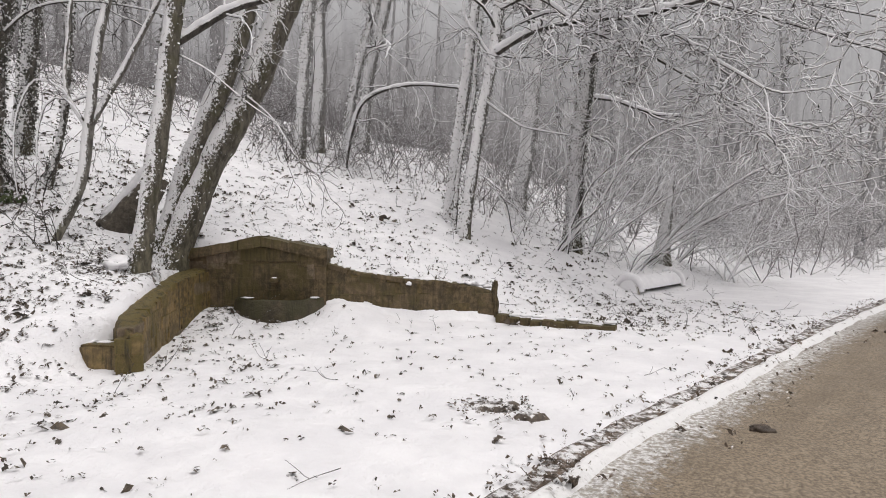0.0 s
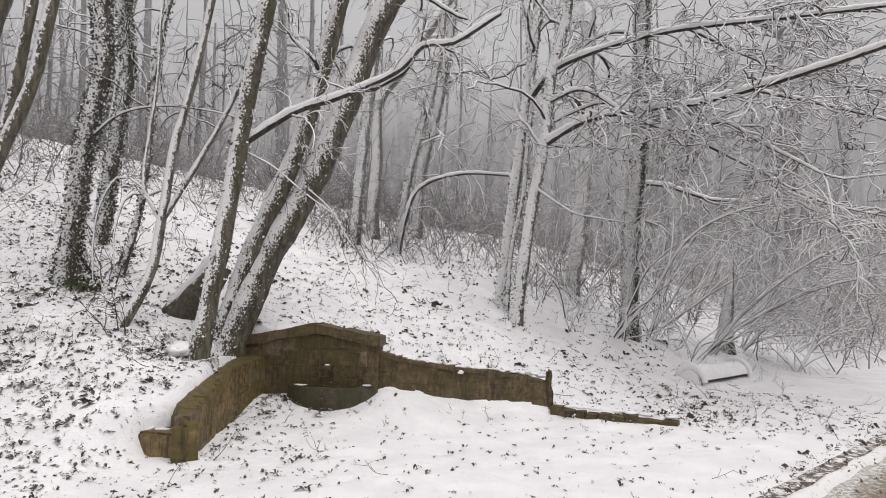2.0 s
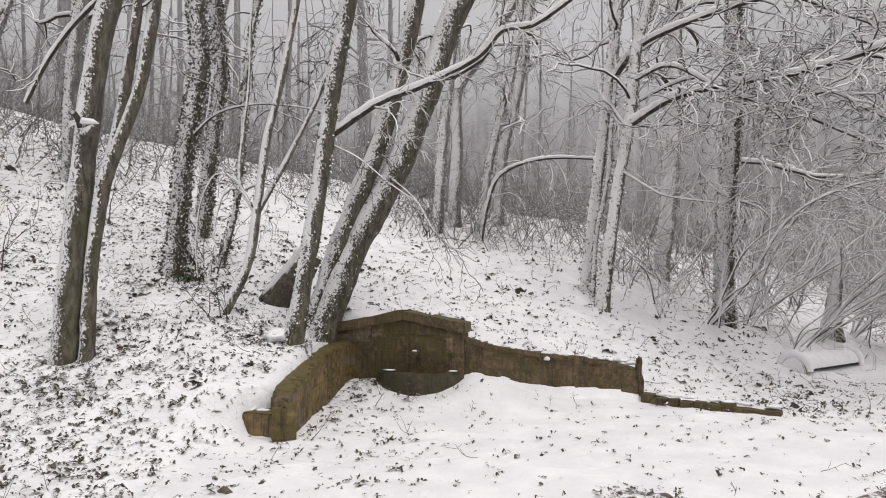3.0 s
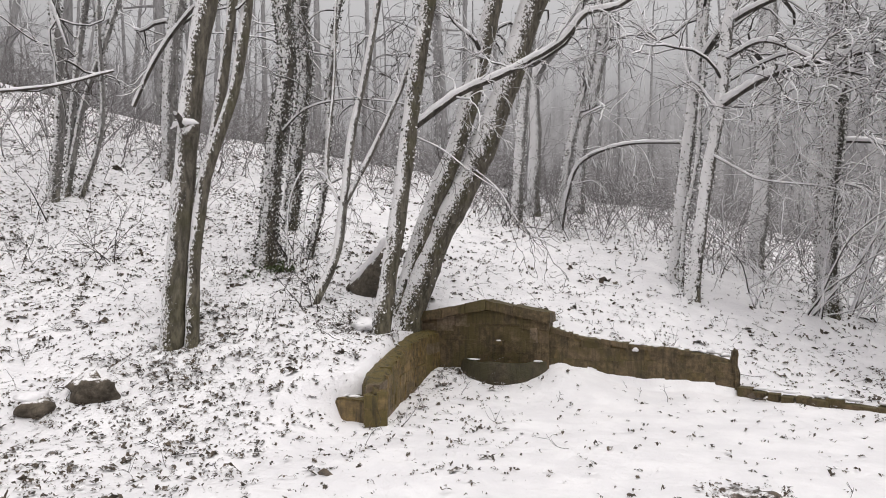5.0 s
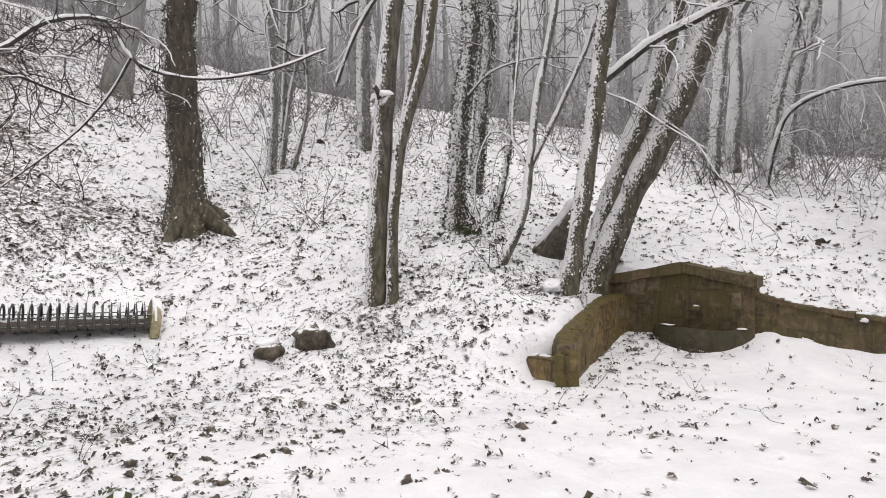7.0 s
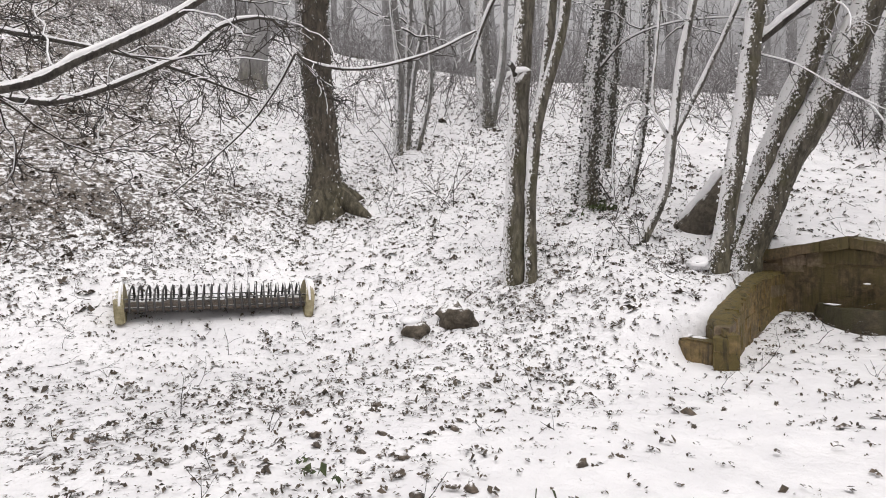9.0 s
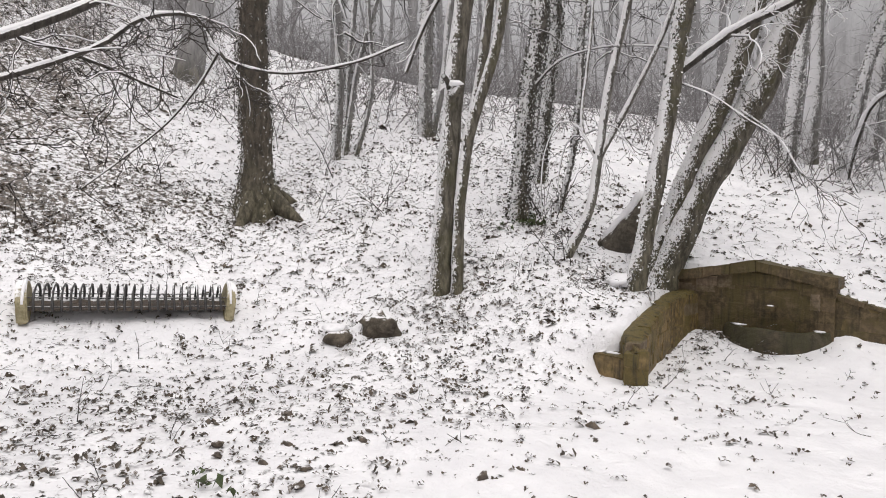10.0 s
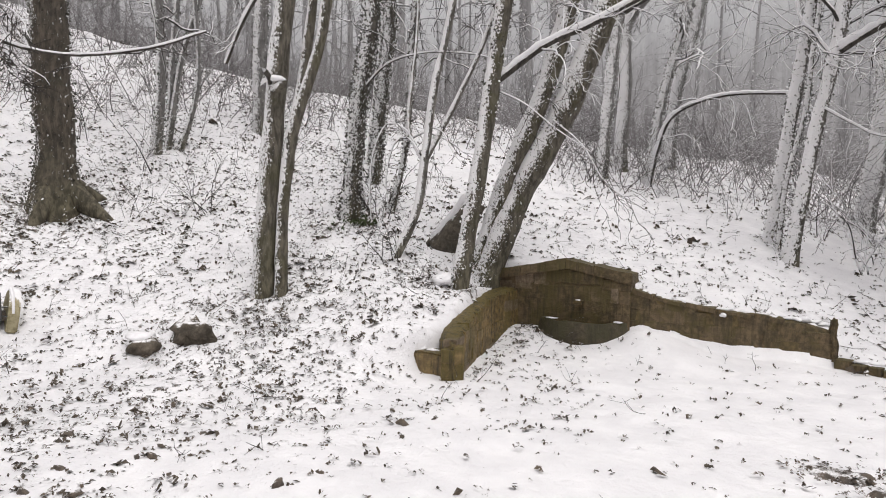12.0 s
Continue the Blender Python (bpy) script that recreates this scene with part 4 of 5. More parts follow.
# ---- shrubs and woods ----
def shrub(name, label, at, seed, stems, length, mat=None, bias=(0, 0, 0), levels=2, kids=3, radius=0.022, sag=0.35):
    rng = np.random.default_rng(seed)
    z = float(height(*at)) - 0.05
    root = empty(name, (*at, z), label, "shrub", "shrubs of the wood")
    for _ in range(stems):
        b = Tubes()
        g = rng.uniform(0, 2 * np.pi)
        d = np.array((math.cos(g) * 0.6, math.sin(g) * 0.6, 1.0)) + np.asarray(bias)
        grow(b, (*(np.array(at) + rng.normal(size=2) * 0.12), z), d, length * rng.uniform(0.6, 1.2), radius * rng.uniform(0.6, 1.3), levels, rng, sag, 0.3, kids, 0.005, mat is None)
        part("stem", b.mesh("stem", mat or TWIG, (*at, z)), root)
    return root


for i, (sx, sy, n, ln, bx) in enumerate(((2.7, 14.7, 5, 3.2, 0.7), (3.7, 15.9, 6, 3.4, 0.5), (5.3, 16.3, 8, 3.6, 0.8), (4.5, 15.2, 5, 2.2, 0.4), (6.6, 17.6, 7, 3.4, 0.6), (8.2, 18.5, 8, 3.6, 0.5), (7.4, 16.2, 6, 2.4, 0.3), (1.6, 14.2, 4, 1.6, 0.3),
                                           (10.2, 20.5, 8, 3.8, 0.3), (2.2, 16.8, 6, 2.8, 0), (12.5, 23, 8, 4.2, 0), (9.3, 21.5, 7, 3.6, 0), (5.0, 18.6, 7, 3.4, 0.2), (6.0, 20.2, 7, 3.6, 0))):
    shrub("shrub", "arching bare shrub with snow on its shoots", (sx, sy), 300 + i, n, ln, None, (bx, -0.1, 0), 2, 4)
for i, (sx, sy, n, ln) in enumerate(((-11.5, 8.3, 6, 1.3), (-9.2, 7.9, 5, 1.0), (-10.0, 7.0, 4, 0.8), (-6.5, 9.3, 7, 0.9), (-6.9, 9.7, 6, 1.1), (-3.4, 15.6, 8, 1.3), (-2.6, 16.1, 8, 1.3), (-4.2, 16.0, 7, 1.2), (-7.9, 11.2, 6, 1.0), (-5.2, 8.0, 5, 0.7), (-12.6, 5.0, 6, 1.0), (-13.5, 8.0, 6, 1.3), (-0.8, 15.6, 5, 1.2), (1.0, 15.8, 5, 1.3), (-13.8, 10.2, 6, 1.4), (-9.6, 10.4, 5, 1.1))):
    shrub("undergrowth", "low bare undergrowth poking through snow", (sx, sy), 340 + i, n, ln, TWIG_DARK if i % 2 else TWIG, (0, 0, 0), 1, 4, 0.010, 0.3)


for seed_, arc in ((401, [(5.23, 16.3, 0.5), (6.27, 15.93, 1.37), (7.69, 15.3, 2.17), (9.6, 14.5, 2.6)]), (402, [(5.41, 16.45, 0.5), (6.24, 16.16, 1.64), (7.8, 15.47, 2.95), (9.8, 14.9, 3.5)]), (403, [(2.67, 14.74, 0.85), (3.46, 14.57, 1.9), (4.22, 14.37, 3.15), (5.07, 14.1, 3.72), (6.2, 13.8, 4.0)]), (404, [(3.69, 15.95, 0.85), (4.22, 15.81, 2.33), (4.96, 15.6, 3.54), (6.0, 15.3, 4.2)]), (405, [(6.5, 17.3, 0.5), (7.8, 16.8, 2.0), (9.4, 16.2, 3.0), (11.5, 15.6, 3.3)])):
    bush = empty("arching_shrub", arc[0], "long arching shrub stem lined with snow", "shrub", "shrubs of the wood")
    limb_on(bush, arc, 0.045, 0.014, seed_, LIMB, 2, 4, 12, 1.1, 0.3, (0.6, -0.1, 0.1), None, 0.009)


def far_woods():
    rng = np.random.default_rng(70)
    t = Tubes()
    for _ in range(170):
        a = radians(rng.uniform(-72, 100))
        r = rng.uniform(25, 57)
        x, y = -math.sin(a) * r, math.cos(a) * r
        if -3 < float(across(np.array([x]), np.array([y]))[0]) < 8:
            continue
        z = float(height(x, y)) - 0.7
        lean = rng.normal(size=2) * 0.6
        h = rng.uniform(10, 17)
        q = np.array([(x, y, z), (x + lean[0] * 0.4, y + lean[1] * 0.4, z + h * 0.35), (x + lean[0] * 1.2, y + lean[1], z + h * 0.7), (x + lean[0] * 1.8, y + lean[1] * 2, z + h)])
        p = spline(q, 1.2)
        r0 = rng.uniform(0.07, 0.24)
        t.add(p, np.linspace(r0, r0 * 0.3, len(p)), 6)
        for _ in range(int(rng.integers(4, 10))):
            k = int(rng.integers(1, len(p)))
            g = rng.uniform(0, 2 * np.pi)
            grow(t, p[k], (math.cos(g), math.sin(g), rng.uniform(0.1, 0.9)), rng.uniform(1.2, 3.2), r0 * 0.28, 1, rng, 0.15, 0.35, 4, 0.012)
    for _ in range(18):
        a = radians(rng.uniform(12, 75))
        r = rng.uniform(24, 50)
        x, y = -math.sin(a) * r, math.cos(a) * r
        z = float(height(x, y)) - 0.7
        h, r0 = rng.uniform(9, 16), rng.uniform(0.05, 0.14)
        sway = rng.normal(size=2) * 0.7
        p = spline(np.array([(x, y, z), (x + sway[0] * 0.5, y, z + h * 0.4), (x + sway[0], y + sway[1], z + h * 0.75), (x + sway[0] * 0.8, y + sway[1] * 2, z + h)]), 1.2)
        t.add(p, np.linspace(r0, r0 * 0.3, len(p)), 6)
        for _ in range(9):
            k = int(rng.integers(1, len(p)))
            g = rng.uniform(0, 2 * np.pi)
            grow(t, p[k], (math.cos(g), math.sin(g), rng.uniform(0.1, 0.9)), rng.uniform(1.2, 3.0), r0 * 0.35, 1, rng, 0.2, 0.4, 4, 0.012)
    b = Tubes()
    for _ in range(1900):
        a = radians(rng.uniform(-60, 84))
        r = rng.uniform(17.5, 42) if a < 1.0 else rng.uniform(21, 44)
        x, y = -math.sin(a) * r, math.cos(a) * r
        u_ = float(across(np.array([x]), np.array([y]))[0])
        if -2.5 < u_ < 7.5:
            continue
        g = rng.uniform(0, 2 * np.pi)
        if a < -0.1 and u_ < 0 and rng.random() < 0.5:
            continue
        grow(b, (x, y, float(height(x, y)) - 0.1), (math.cos(g) * 0.5, math.sin(g) * 0.5, 1), rng.uniform(0.8, 3.0) * (1.7 if rng.random() < 0.35 else 1), 0.016, 1, rng, 0.2, 0.45, 5, 0.008)
    for _ in range(1700):
        a = radians(rng.uniform(-17, 84))
        r = rng.uniform(16.5, 28)
        x, y = -math.sin(a) * r, math.cos(a) * r
        g = rng.uniform(0, 2 * np.pi)
        grow(b, (x, y, float(height(x, y)) - 0.1), (math.cos(g) * 0.6, math.sin(g) * 0.6, 1), rng.uniform(0.5, 1.9), 0.010, 1, rng, 0.2, 0.3, 4, 0.006)
    e = Tubes()
    for _ in range(520):
        a = radians(rng.uniform(-46, -17))
        r = rng.uniform(24, 50)
        x, y = -math.sin(a) * r, math.cos(a) * r
        if -1.5 < float(across(np.array([x]), np.array([y]))[0]) < 7.5:
            continue
        g = rng.uniform(0, 2 * np.pi)
        grow(e, (x, y, float(height(x, y)) - 0.1), (math.cos(g) * 0.6, math.sin(g) * 0.6, 1), rng.uniform(1.5, 4.5), 0.022, 1, rng, 0.25, 0.5, 6, 0.012)
    for _ in range(260):
        a = radians(rng.uniform(-44, -20))
        r = rng.uniform(21, 34)
        x, y = -math.sin(a) * r, math.cos(a) * r
        if float(across(np.array([x]), np.array([y]))[0]) > -2.4:
            continue
        g = rng.uniform(0, 2 * np.pi)
        grow(e, (x, y, float(height(x, y)) - 0.1), (math.cos(g) * 0.7 + 0.3, math.sin(g) * 0.7, 1), rng.uniform(1.0, 3.6), 0.018, 1, rng, 0.3, 0.6, 6, 0.010)
    tagged(new("verge_brush", e.mesh("verge_brush", FOG_BRUSH)), "brushwood beside the bending road, whitened by painted fog", "brushwood", kind="stuff")
    tagged(new("far_woods", t.mesh("far_woods", FAR)), "thin trees standing back, paled by painted fog", "woodland", kind="stuff")
    tagged(new("far_brush", b.mesh("far_brush", BRUSH)), "thick brushwood under the far trees, greyed by painted fog", "brushwood", kind="stuff")


far_woods()


# ---- stones of the spring ----
rs = random.Random(5)
lay_curved(left_wing, WING_IN, [t - 0.03 for t in WING_TOP], -0.12, 0.15, 0.30, rs, OCHRE_BLOCKS, PALE_BLOCKS)
lay_curved(left_wing, [(-3.70, 6.78), (-3.48, 6.50), (-3.29, 6.28)], (0.42, 0.40, 0.38), -0.12, 0.16, 0.24, rs, OCHRE_BLOCKS)
lay_curved(niche, [(-3.74, 9.45), (-2.8, 9.45), (-1.9, 9.45)], (0.98, 1.16, 1.02), -0.05, 0.20, 0.40, rs, BLOCKS, None, 0.35)
lay_curved(right_wing, RIGHT, [t - 0.03 for t in RIGHT_TOP], -0.05, 0.17, 0.34, rs, BLOCKS)


def coping(x0, x1, z0, z1, y, tall_, deep, name, label, parent):
    """A sloping cap stone."""
    pts = [Vector(p) - SPRING for p in ((x0, y, z0), (x1, y, z1), (x1, y, z1 + tall_), (x0, y, z0 + tall_))]
    me = prism(pts, (0, deep, 0), name, STONE)
    bm = bmesh.new()
    bm.from_mesh(me)
    bmesh.ops.subdivide_edges(bm, edges=bm.edges[:], cuts=2, use_grid_fill=True)
    for v in bm.verts:
        v.co += Vector((noise.noise(v.co * 5), noise.noise(v.co * 5 + Vector((7, 0, 0))), noise.noise(v.co * 6 + Vector((0, 9, 0))))) * 0.022
    bm.to_mesh(me)
    bm.free()
    return part(name, me, parent, label)


xs = [-4.08, -3.62, -3.22, -2.86, -2.42, -1.84]
zt = [0.99, 1.06, 1.14, 1.20, 1.12, 1.01]
for i in range(5):
    coping(xs[i] + 0.003, xs[i + 1] - 0.003, zt[i], zt[i + 1], 9.34 + rs.uniform(-0.02, 0.02), 0.15 + rs.uniform(-0.01, 0.012), 0.5, "cap_stone", "thick mossy cap stone of the gable", niche)
for x0, x1, z0, z1, set_ in ((-4.02, -3.78, 0.82, 0.93, PALE_BLOCKS), (-3.77, -3.46, 0.84, 0.95, PALE_BLOCKS), (-3.72, -3.42, 0.95, 1.06, PALE_BLOCKS), (-4.0, -3.73, 0.93, 1.01, BLOCKS), (-3.40, -3.18, 0.93, 1.12, PALE_BLOCKS),
                             (-3.17, -2.8, 0.98, 1.16, BLOCKS), (-2.79, -2.3, 0.97, 1.14, BLOCKS), (-2.29, -1.88, 0.9, 1.03, BLOCKS), (-2.16, -2.06, 0.70, 0.90, PALE_BLOCKS)):
    ob = part("stone", rs.choice(set_), niche)
    ob.matrix_local = Matrix.Translation(Vector(((x0 + x1) / 2, 9.500 + rs.uniform(-0.006, 0.006), (z0 + z1) / 2 + 0.01)) - SPRING) @ Matrix.Diagonal((x1 - x0 + 0.02, 0.16, z1 - z0 + 0.04, 1))
xr = [-1.88, -1.55, -1.1, -0.7, -0.2, 0.2]
for i in range(5):
    za, zb = (float(np.interp(x, [p[0] for p in RIGHT], RIGHT_TOP)) - 0.04 for x in (xr[i], xr[i + 1]))
    coping(xr[i] + 0.004, xr[i + 1] - 0.004, za, zb, 9.45 + 0.137 * ((xr[i] + xr[i + 1]) / 2 + 1.9), 0.06 + rs.uniform(-0.015, 0.015), 0.34, "cap_stone", "", right_wing)
post = part("end_post", rough_prism([Vector(p) - SPRING for p in ((0.72, 9.80, -0.2), (0.83, 9.82, -0.2), (0.83, 9.82, 0.32), (0.80, 9.82, 0.68), (0.75, 9.81, 0.66), (0.73, 9.8, 0.45))], (0, 0.22, 0), "end_post", STONE), spring, "jagged upright stone at the wall's end")


def basin_mesh():
    """A half-round stone basin with a thick rim and a sunken floor."""
    n, v, f = 22, [], []
    for rr, z in ((1.0, -0.15), (1.0, 0.15), (0.93, 0.39), (0.9, 0.41), (0.82, 0.41), (0.79, 0.39), (0.77, 0.33), (0.02, 0.32)):
        for i in range(n + 1):
            g = math.pi + math.pi * i / n
            w = Vector((-2.6 + 0.74 * rr * math.cos(g), 9.47 + 0.44 * rr * math.sin(g), z))
            v.append(w + Vector((noise.noise(w * 6), noise.noise(w * 6 + Vector((3, 0, 0))), noise.noise(w * 6 + Vector((0, 3, 0))))) * 0.025 - SPRING)
    for k in range(7):
        for i in range(n):
            q = k * (n + 1) + i
            f.append((q, q + 1, q + n + 2, q + n + 1))
    return mesh_of("basin", v, f, BASIN_STONE)


basin = part("basin", basin_mesh(), spring, "half-round dark stone basin under the spout")
spout = part("spout", prism([Vector(p) - SPRING for p in ((-2.70, 9.26, 0.66), (-2.58, 9.26, 0.66), (-2.58, 9.26, 0.72), (-2.70, 9.26, 0.72))], (0, 0.16, 0), "spout", MORTAR), spring, "small dark stone spout")


def blob(name, at, size, mat, seed, lumps=0.25, label="", category="", group="", parent=None, subdiv=3):
    bm = bmesh.new()
    bmesh.ops.create_icosphere(bm, subdivisions=subdiv, radius=0.5)
    for v in bm.verts:
        k = 1 + lumps * noise.fractal(v.co * 2.6 + Vector((seed * 3.1, seed, 0)), 0.9, 2.0, 4)
        v.co = Vector((v.co.x * size[0], v.co.y * size[1], v.co.z * size[2])) * k
    me = bpy.data.meshes.new(name)
    bm.to_mesh(me)
    bm.free()
    me.materials.append(mat)
    me.polygons.foreach_set("use_smooth", np.ones(len(me.polygons), bool))
    ob = new(name, me)
    ob.location = at
    if parent:
        ob.parent = parent
        return tagged(ob, label)
    return tagged(ob, label, category, group)


# snow lying on ledges of the spring
for i, (dx, dy, dz, sx, sy, sz) in enumerate(((-3.02, 9.2, 0.43, 0.2, 0.09, 0.025), (-2.02, 9.3, 0.43, 0.14, 0.08, 0.03), (-2.64, 9.3, 0.72, 0.08, 0.08, 0.035), (-3.72, 6.6, 0.27, 0.2, 0.1, 0.04), (-0.6, 9.62, 0.62, 0.09, 0.06, 0.06), (-3.9, 6.62, 0.27, 0.14, 0.16, 0.05))):
    blob("snow_patch", Vector((dx, dy, dz)) - SPRING, (sx, sy, sz), SNOWCAP, 40 + i, 0.5, "thin snow left on a ledge", parent=spring, subdiv=2)
for i in range(24):
    k = i / 23
    x = -1.84 + 2.5 * k
    top = float(np.interp(x, [p[0] for p in RIGHT], RIGHT_TOP))
    blob("snow_patch", Vector((x, 9.68 + 0.137 * (x + 1.9) + rs.uniform(-0.03, 0.08), top + rs.uniform(0.0, 0.02) + 0.05 * smooth(0.0, 0.4, x))) - SPRING, (rs.uniform(0.12, 0.3), rs.uniform(0.16, 0.3), rs.uniform(0.04, 0.09)), SNOWCAP, 140 + i, 0.6, parent=spring, subdiv=2)

# low stones that run on from the wall's end
tail = empty("low_stone_row", (1.6, 9.35, 0), "row of low stones trailing from the wall, half under snow", "stone row")
for i in range(10):
    k = i / 9
    x, y = 0.90 + 1.52 * k, 9.80 - 0.72 * k
    ob = new("stone", BLOCKS[i % len(BLOCKS)])
    ob.parent = tail
    ob.matrix_local = Matrix.Translation((x - 1.6, y - 9.35 + rs.uniform(-0.03, 0.03), float(height(x, y)) + 0.02 - 0.015 * k + rs.uniform(-0.02, 0.015))) @ Matrix.Rotation(-0.46 + rs.uniform(-0.2, 0.2), 4, "Z") @ Matrix.Diagonal((rs.uniform(0.15, 0.24), rs.uniform(0.13, 0.2), rs.uniform(0.11, 0.17), 1))
    if i % 4:
        blob("snow_patch", (x - 1.6 + 0.02, y - 9.35 + 0.05, float(height(x, y)) + 0.115), (0.2, 0.13, 0.05), SNOWCAP, 60 + i, 0.4, parent=tail, subdiv=2)


blob("snow_mound", (-4.42, 8.16, float(height(-4.42, 8.16)) + 0.03), (0.42, 0.36, 0.22), SNOWCAP, 31, 0.6, "heap of snow against the leaning tree's foot", "snow")


# ---- benches ----
def half_disc(radius, thick, mat, name, ring=False):
    """An upright half disc across x, standing on z = 0; a thick arch when ring is set."""
    n = 18
    arc = [(0, radius * math.cos(math.pi * i / n), radius * math.sin(math.pi * i / n) * 1.08 + 0.0) for i in range(n + 1)]
    low = [(0, -radius, -0.15), (0, radius, -0.15)]
    out_ = low[::1] + arc
    me = prism([Vector(p) - Vector((thick / 2, 0, 0)) for p in out_], (thick, 0, 0), name, mat)
    bm = bmesh.new()
    bm.from_mesh(me)
    bmesh.ops.bevel(bm, geom=[e for e in bm.edges if e.calc_face_angle(0) > 1.2], offset=0.018, segments=2, affect="EDGES")
    bm.to_mesh(me)
    bm.free()
    return me


def bench(at, turn, length, label, snowy, R=0.34, tip=0.0):
    """A barrel-shaped park bench: iron hoops between two half-round concrete ends."""
    root = empty("park_bench", at, label, "bench", "park benches")
    root.rotation_euler = (0, tip, turn)
    slab = half_disc(R - 0.03 if snowy else R + 0.04, 0.12, SNOWSLAB if snowy else SLAB, "end_slab")
    for s in (-1, 1):
        ob = part("end_slab", slab, root, "half-round lichened concrete end")
        ob.matrix_local = Matrix.Translation((s * length / 2, 0, 0)) @ Matrix.Rotation(s * 0.10, 4, "Y")
    hoop = Tubes()
    ang = np.linspace(0.0, np.pi, 15)
    hoop.add(np.stack([0.012 * np.sin(ang * 2), R * np.cos(ang), R * 1.05 * np.sin(ang)], 1), np.full(15, 0.017), 6)
    hoop_me = hoop.mesh("hoop", SNOWIRON)
    count = 23
    for i in range(count):
        ob = part("hoop", hoop_me, root)
        ob.location.x = -length / 2 + 0.12 + (length - 0.24) * i / (count - 1)
    for g in (0.2, 0.6, 2.55, 2.95):
        rod = Tubes()
        rod.add(np.array([(-length / 2 + 0.05, R * 0.965 * math.cos(g), R * math.sin(g)), (0, R * 0.965 * math.cos(g), R * math.sin(g) - 0.006), (length / 2 - 0.05, R * 0.965 * math.cos(g), R * math.sin(g))]), np.full(3, 0.008), 6)
        part("rod", rod.mesh("rod", IRON), root)
    if not snowy:
        # dark sheet humped under the hoops, filling the gaps between them
        v = [(x, y, 0.0 + 0.10 * (1 - (y / R) ** 2) + 0.03 * noise.noise(Vector((x * 7, y * 7, 2)))) for x in np.linspace(-length / 2, length / 2, 30) for y in np.linspace(-R * 0.95, R * 0.95, 9)]
        f = [(i * 9 + j, i * 9 + j + 1, i * 9 + j + 10, i * 9 + j + 9) for i in range(29) for j in range(8)]
        part("dark_liner", mesh_of("dark_liner", v, f, MUD), root, "dark mounded sheet under the hoops")
    if snowy:
        v, f = [], []
        nx, na = 92, 14
        for i in range(nx + 1):
            for j in range(na + 1):
                g = radians(9) + radians(162) * j / na
                x = -length / 2 + 0.03 + (length - 0.06) * i / nx
                r = R + 0.018 + 0.018 * math.sin(math.pi * j / na) + 0.014 * math.cos(2 * math.pi * (x + length / 2 - 0.12) / ((length - 0.24) / 22)) + 0.014 * noise.noise(Vector((x * 6, g * 3, 1)))
                v.append((x, r * math.cos(g), r * 1.05 * math.sin(g)))
        for i in range(nx):
            for j in range(na):
                q = i * (na + 1) + j
                f.append((q, q + 1, q + na + 2, q + na + 1))
        part("snow_cover", mesh_of("snow_cover", v, f, SNOWCAP), root, "blanket of snow over the hoops")
    for s in (-1, 1):
        t = Tubes()
        fat = 2.0 if snowy else 0.55
        g = np.linspace(0.0 if snowy else 0.25, math.pi - (0.0 if snowy else 0.25), 12)
        t.add(np.stack([np.full(12, s * length / 2), (R + 0.035) * np.cos(g), (R + 0.06) * np.sin(g)], 1), fat * (0.025 * np.sin(np.linspace(0.3, math.pi - 0.3, 12)) + 0.02), 8)
        part("snow_rim", t.mesh("snow_rim", SNOWCAP), root, "snow along the slab's rim")
    return root


bench((-8.95, 3.07, 0.60), math.atan2(2.25, 0.86), 2.42, "low barrel-shaped bench of dark iron hoops between concrete ends", False, 0.30, 0.04)
bench((4.72, 14.2, float(height(4.5, 14.0)) - 0.03), math.atan2(0.73, 0.68), 2.2, "barrel-shaped bench lying almost hidden under snow", True, 0.26)

# ---- rocks, mud and litter ----
log = empty("rotten_stump", (-4.85, 9.2, 1.45), "dark rotten stump leaning beside the mossy trunks", "tree stump")
me, p_, r_ = stem_mesh([(-5.02, 9.2, 1.42), (-4.8, 9.22, 1.66), (-4.55, 9.26, 1.98), (-4.4, 9.3, 2.25)], 0.29, 0.17, WOOD, log.location, np.random.default_rng(21), 0, 14, 0.07)
part("trunk", me, log)
cut_ = [Vector(p_[0]) + 0.285 * (math.cos(g) * Vector((0.1, 0.99, 0)) + math.sin(g) * Vector((0.72, 0, -0.7))) - log.location for g in np.arange(14) * math.tau / 14]
part("cut_face", prism(cut_, (-0.02, 0, -0.02), "cut_face", WOOD), log, "dark rotten sawn end")
cap_ = Tubes()
cap_.add(p_ + np.array((-0.15, -0.02, 0.17)), np.concatenate([[0.01], np.linspace(0.11, 0.08, len(p_) - 2), [0.01]]), 10, 0.06, np.random.default_rng(22))
part("snow_cap", cap_.mesh("snow_cap", SNOWCAP, np.asarray(log.location)), log, "snow lying along the stump")
blob("rock", (-6.42, 5.24, float(height(-6.42, 5.24)) + 0.06), (0.66, 0.36, 0.36), ROCK, 3, 0.5, "flat brown rock bare of snow on the slope", "rock", "rocks")
blob("rock", (-6.72, 4.78, float(height(-6.72, 4.78)) + 0.03), (0.40, 0.34, 0.26), ROCK, 8, 0.35, "brown rock capped with snow", "rock", "rocks")
blob("snow_mound", (-6.80, 4.80, float(height(-6.80, 4.80)) + 0.12), (0.34, 0.30, 0.14), SNOWCAP, 9, 0.35, "small heap of snow lying on a rock", "snow")


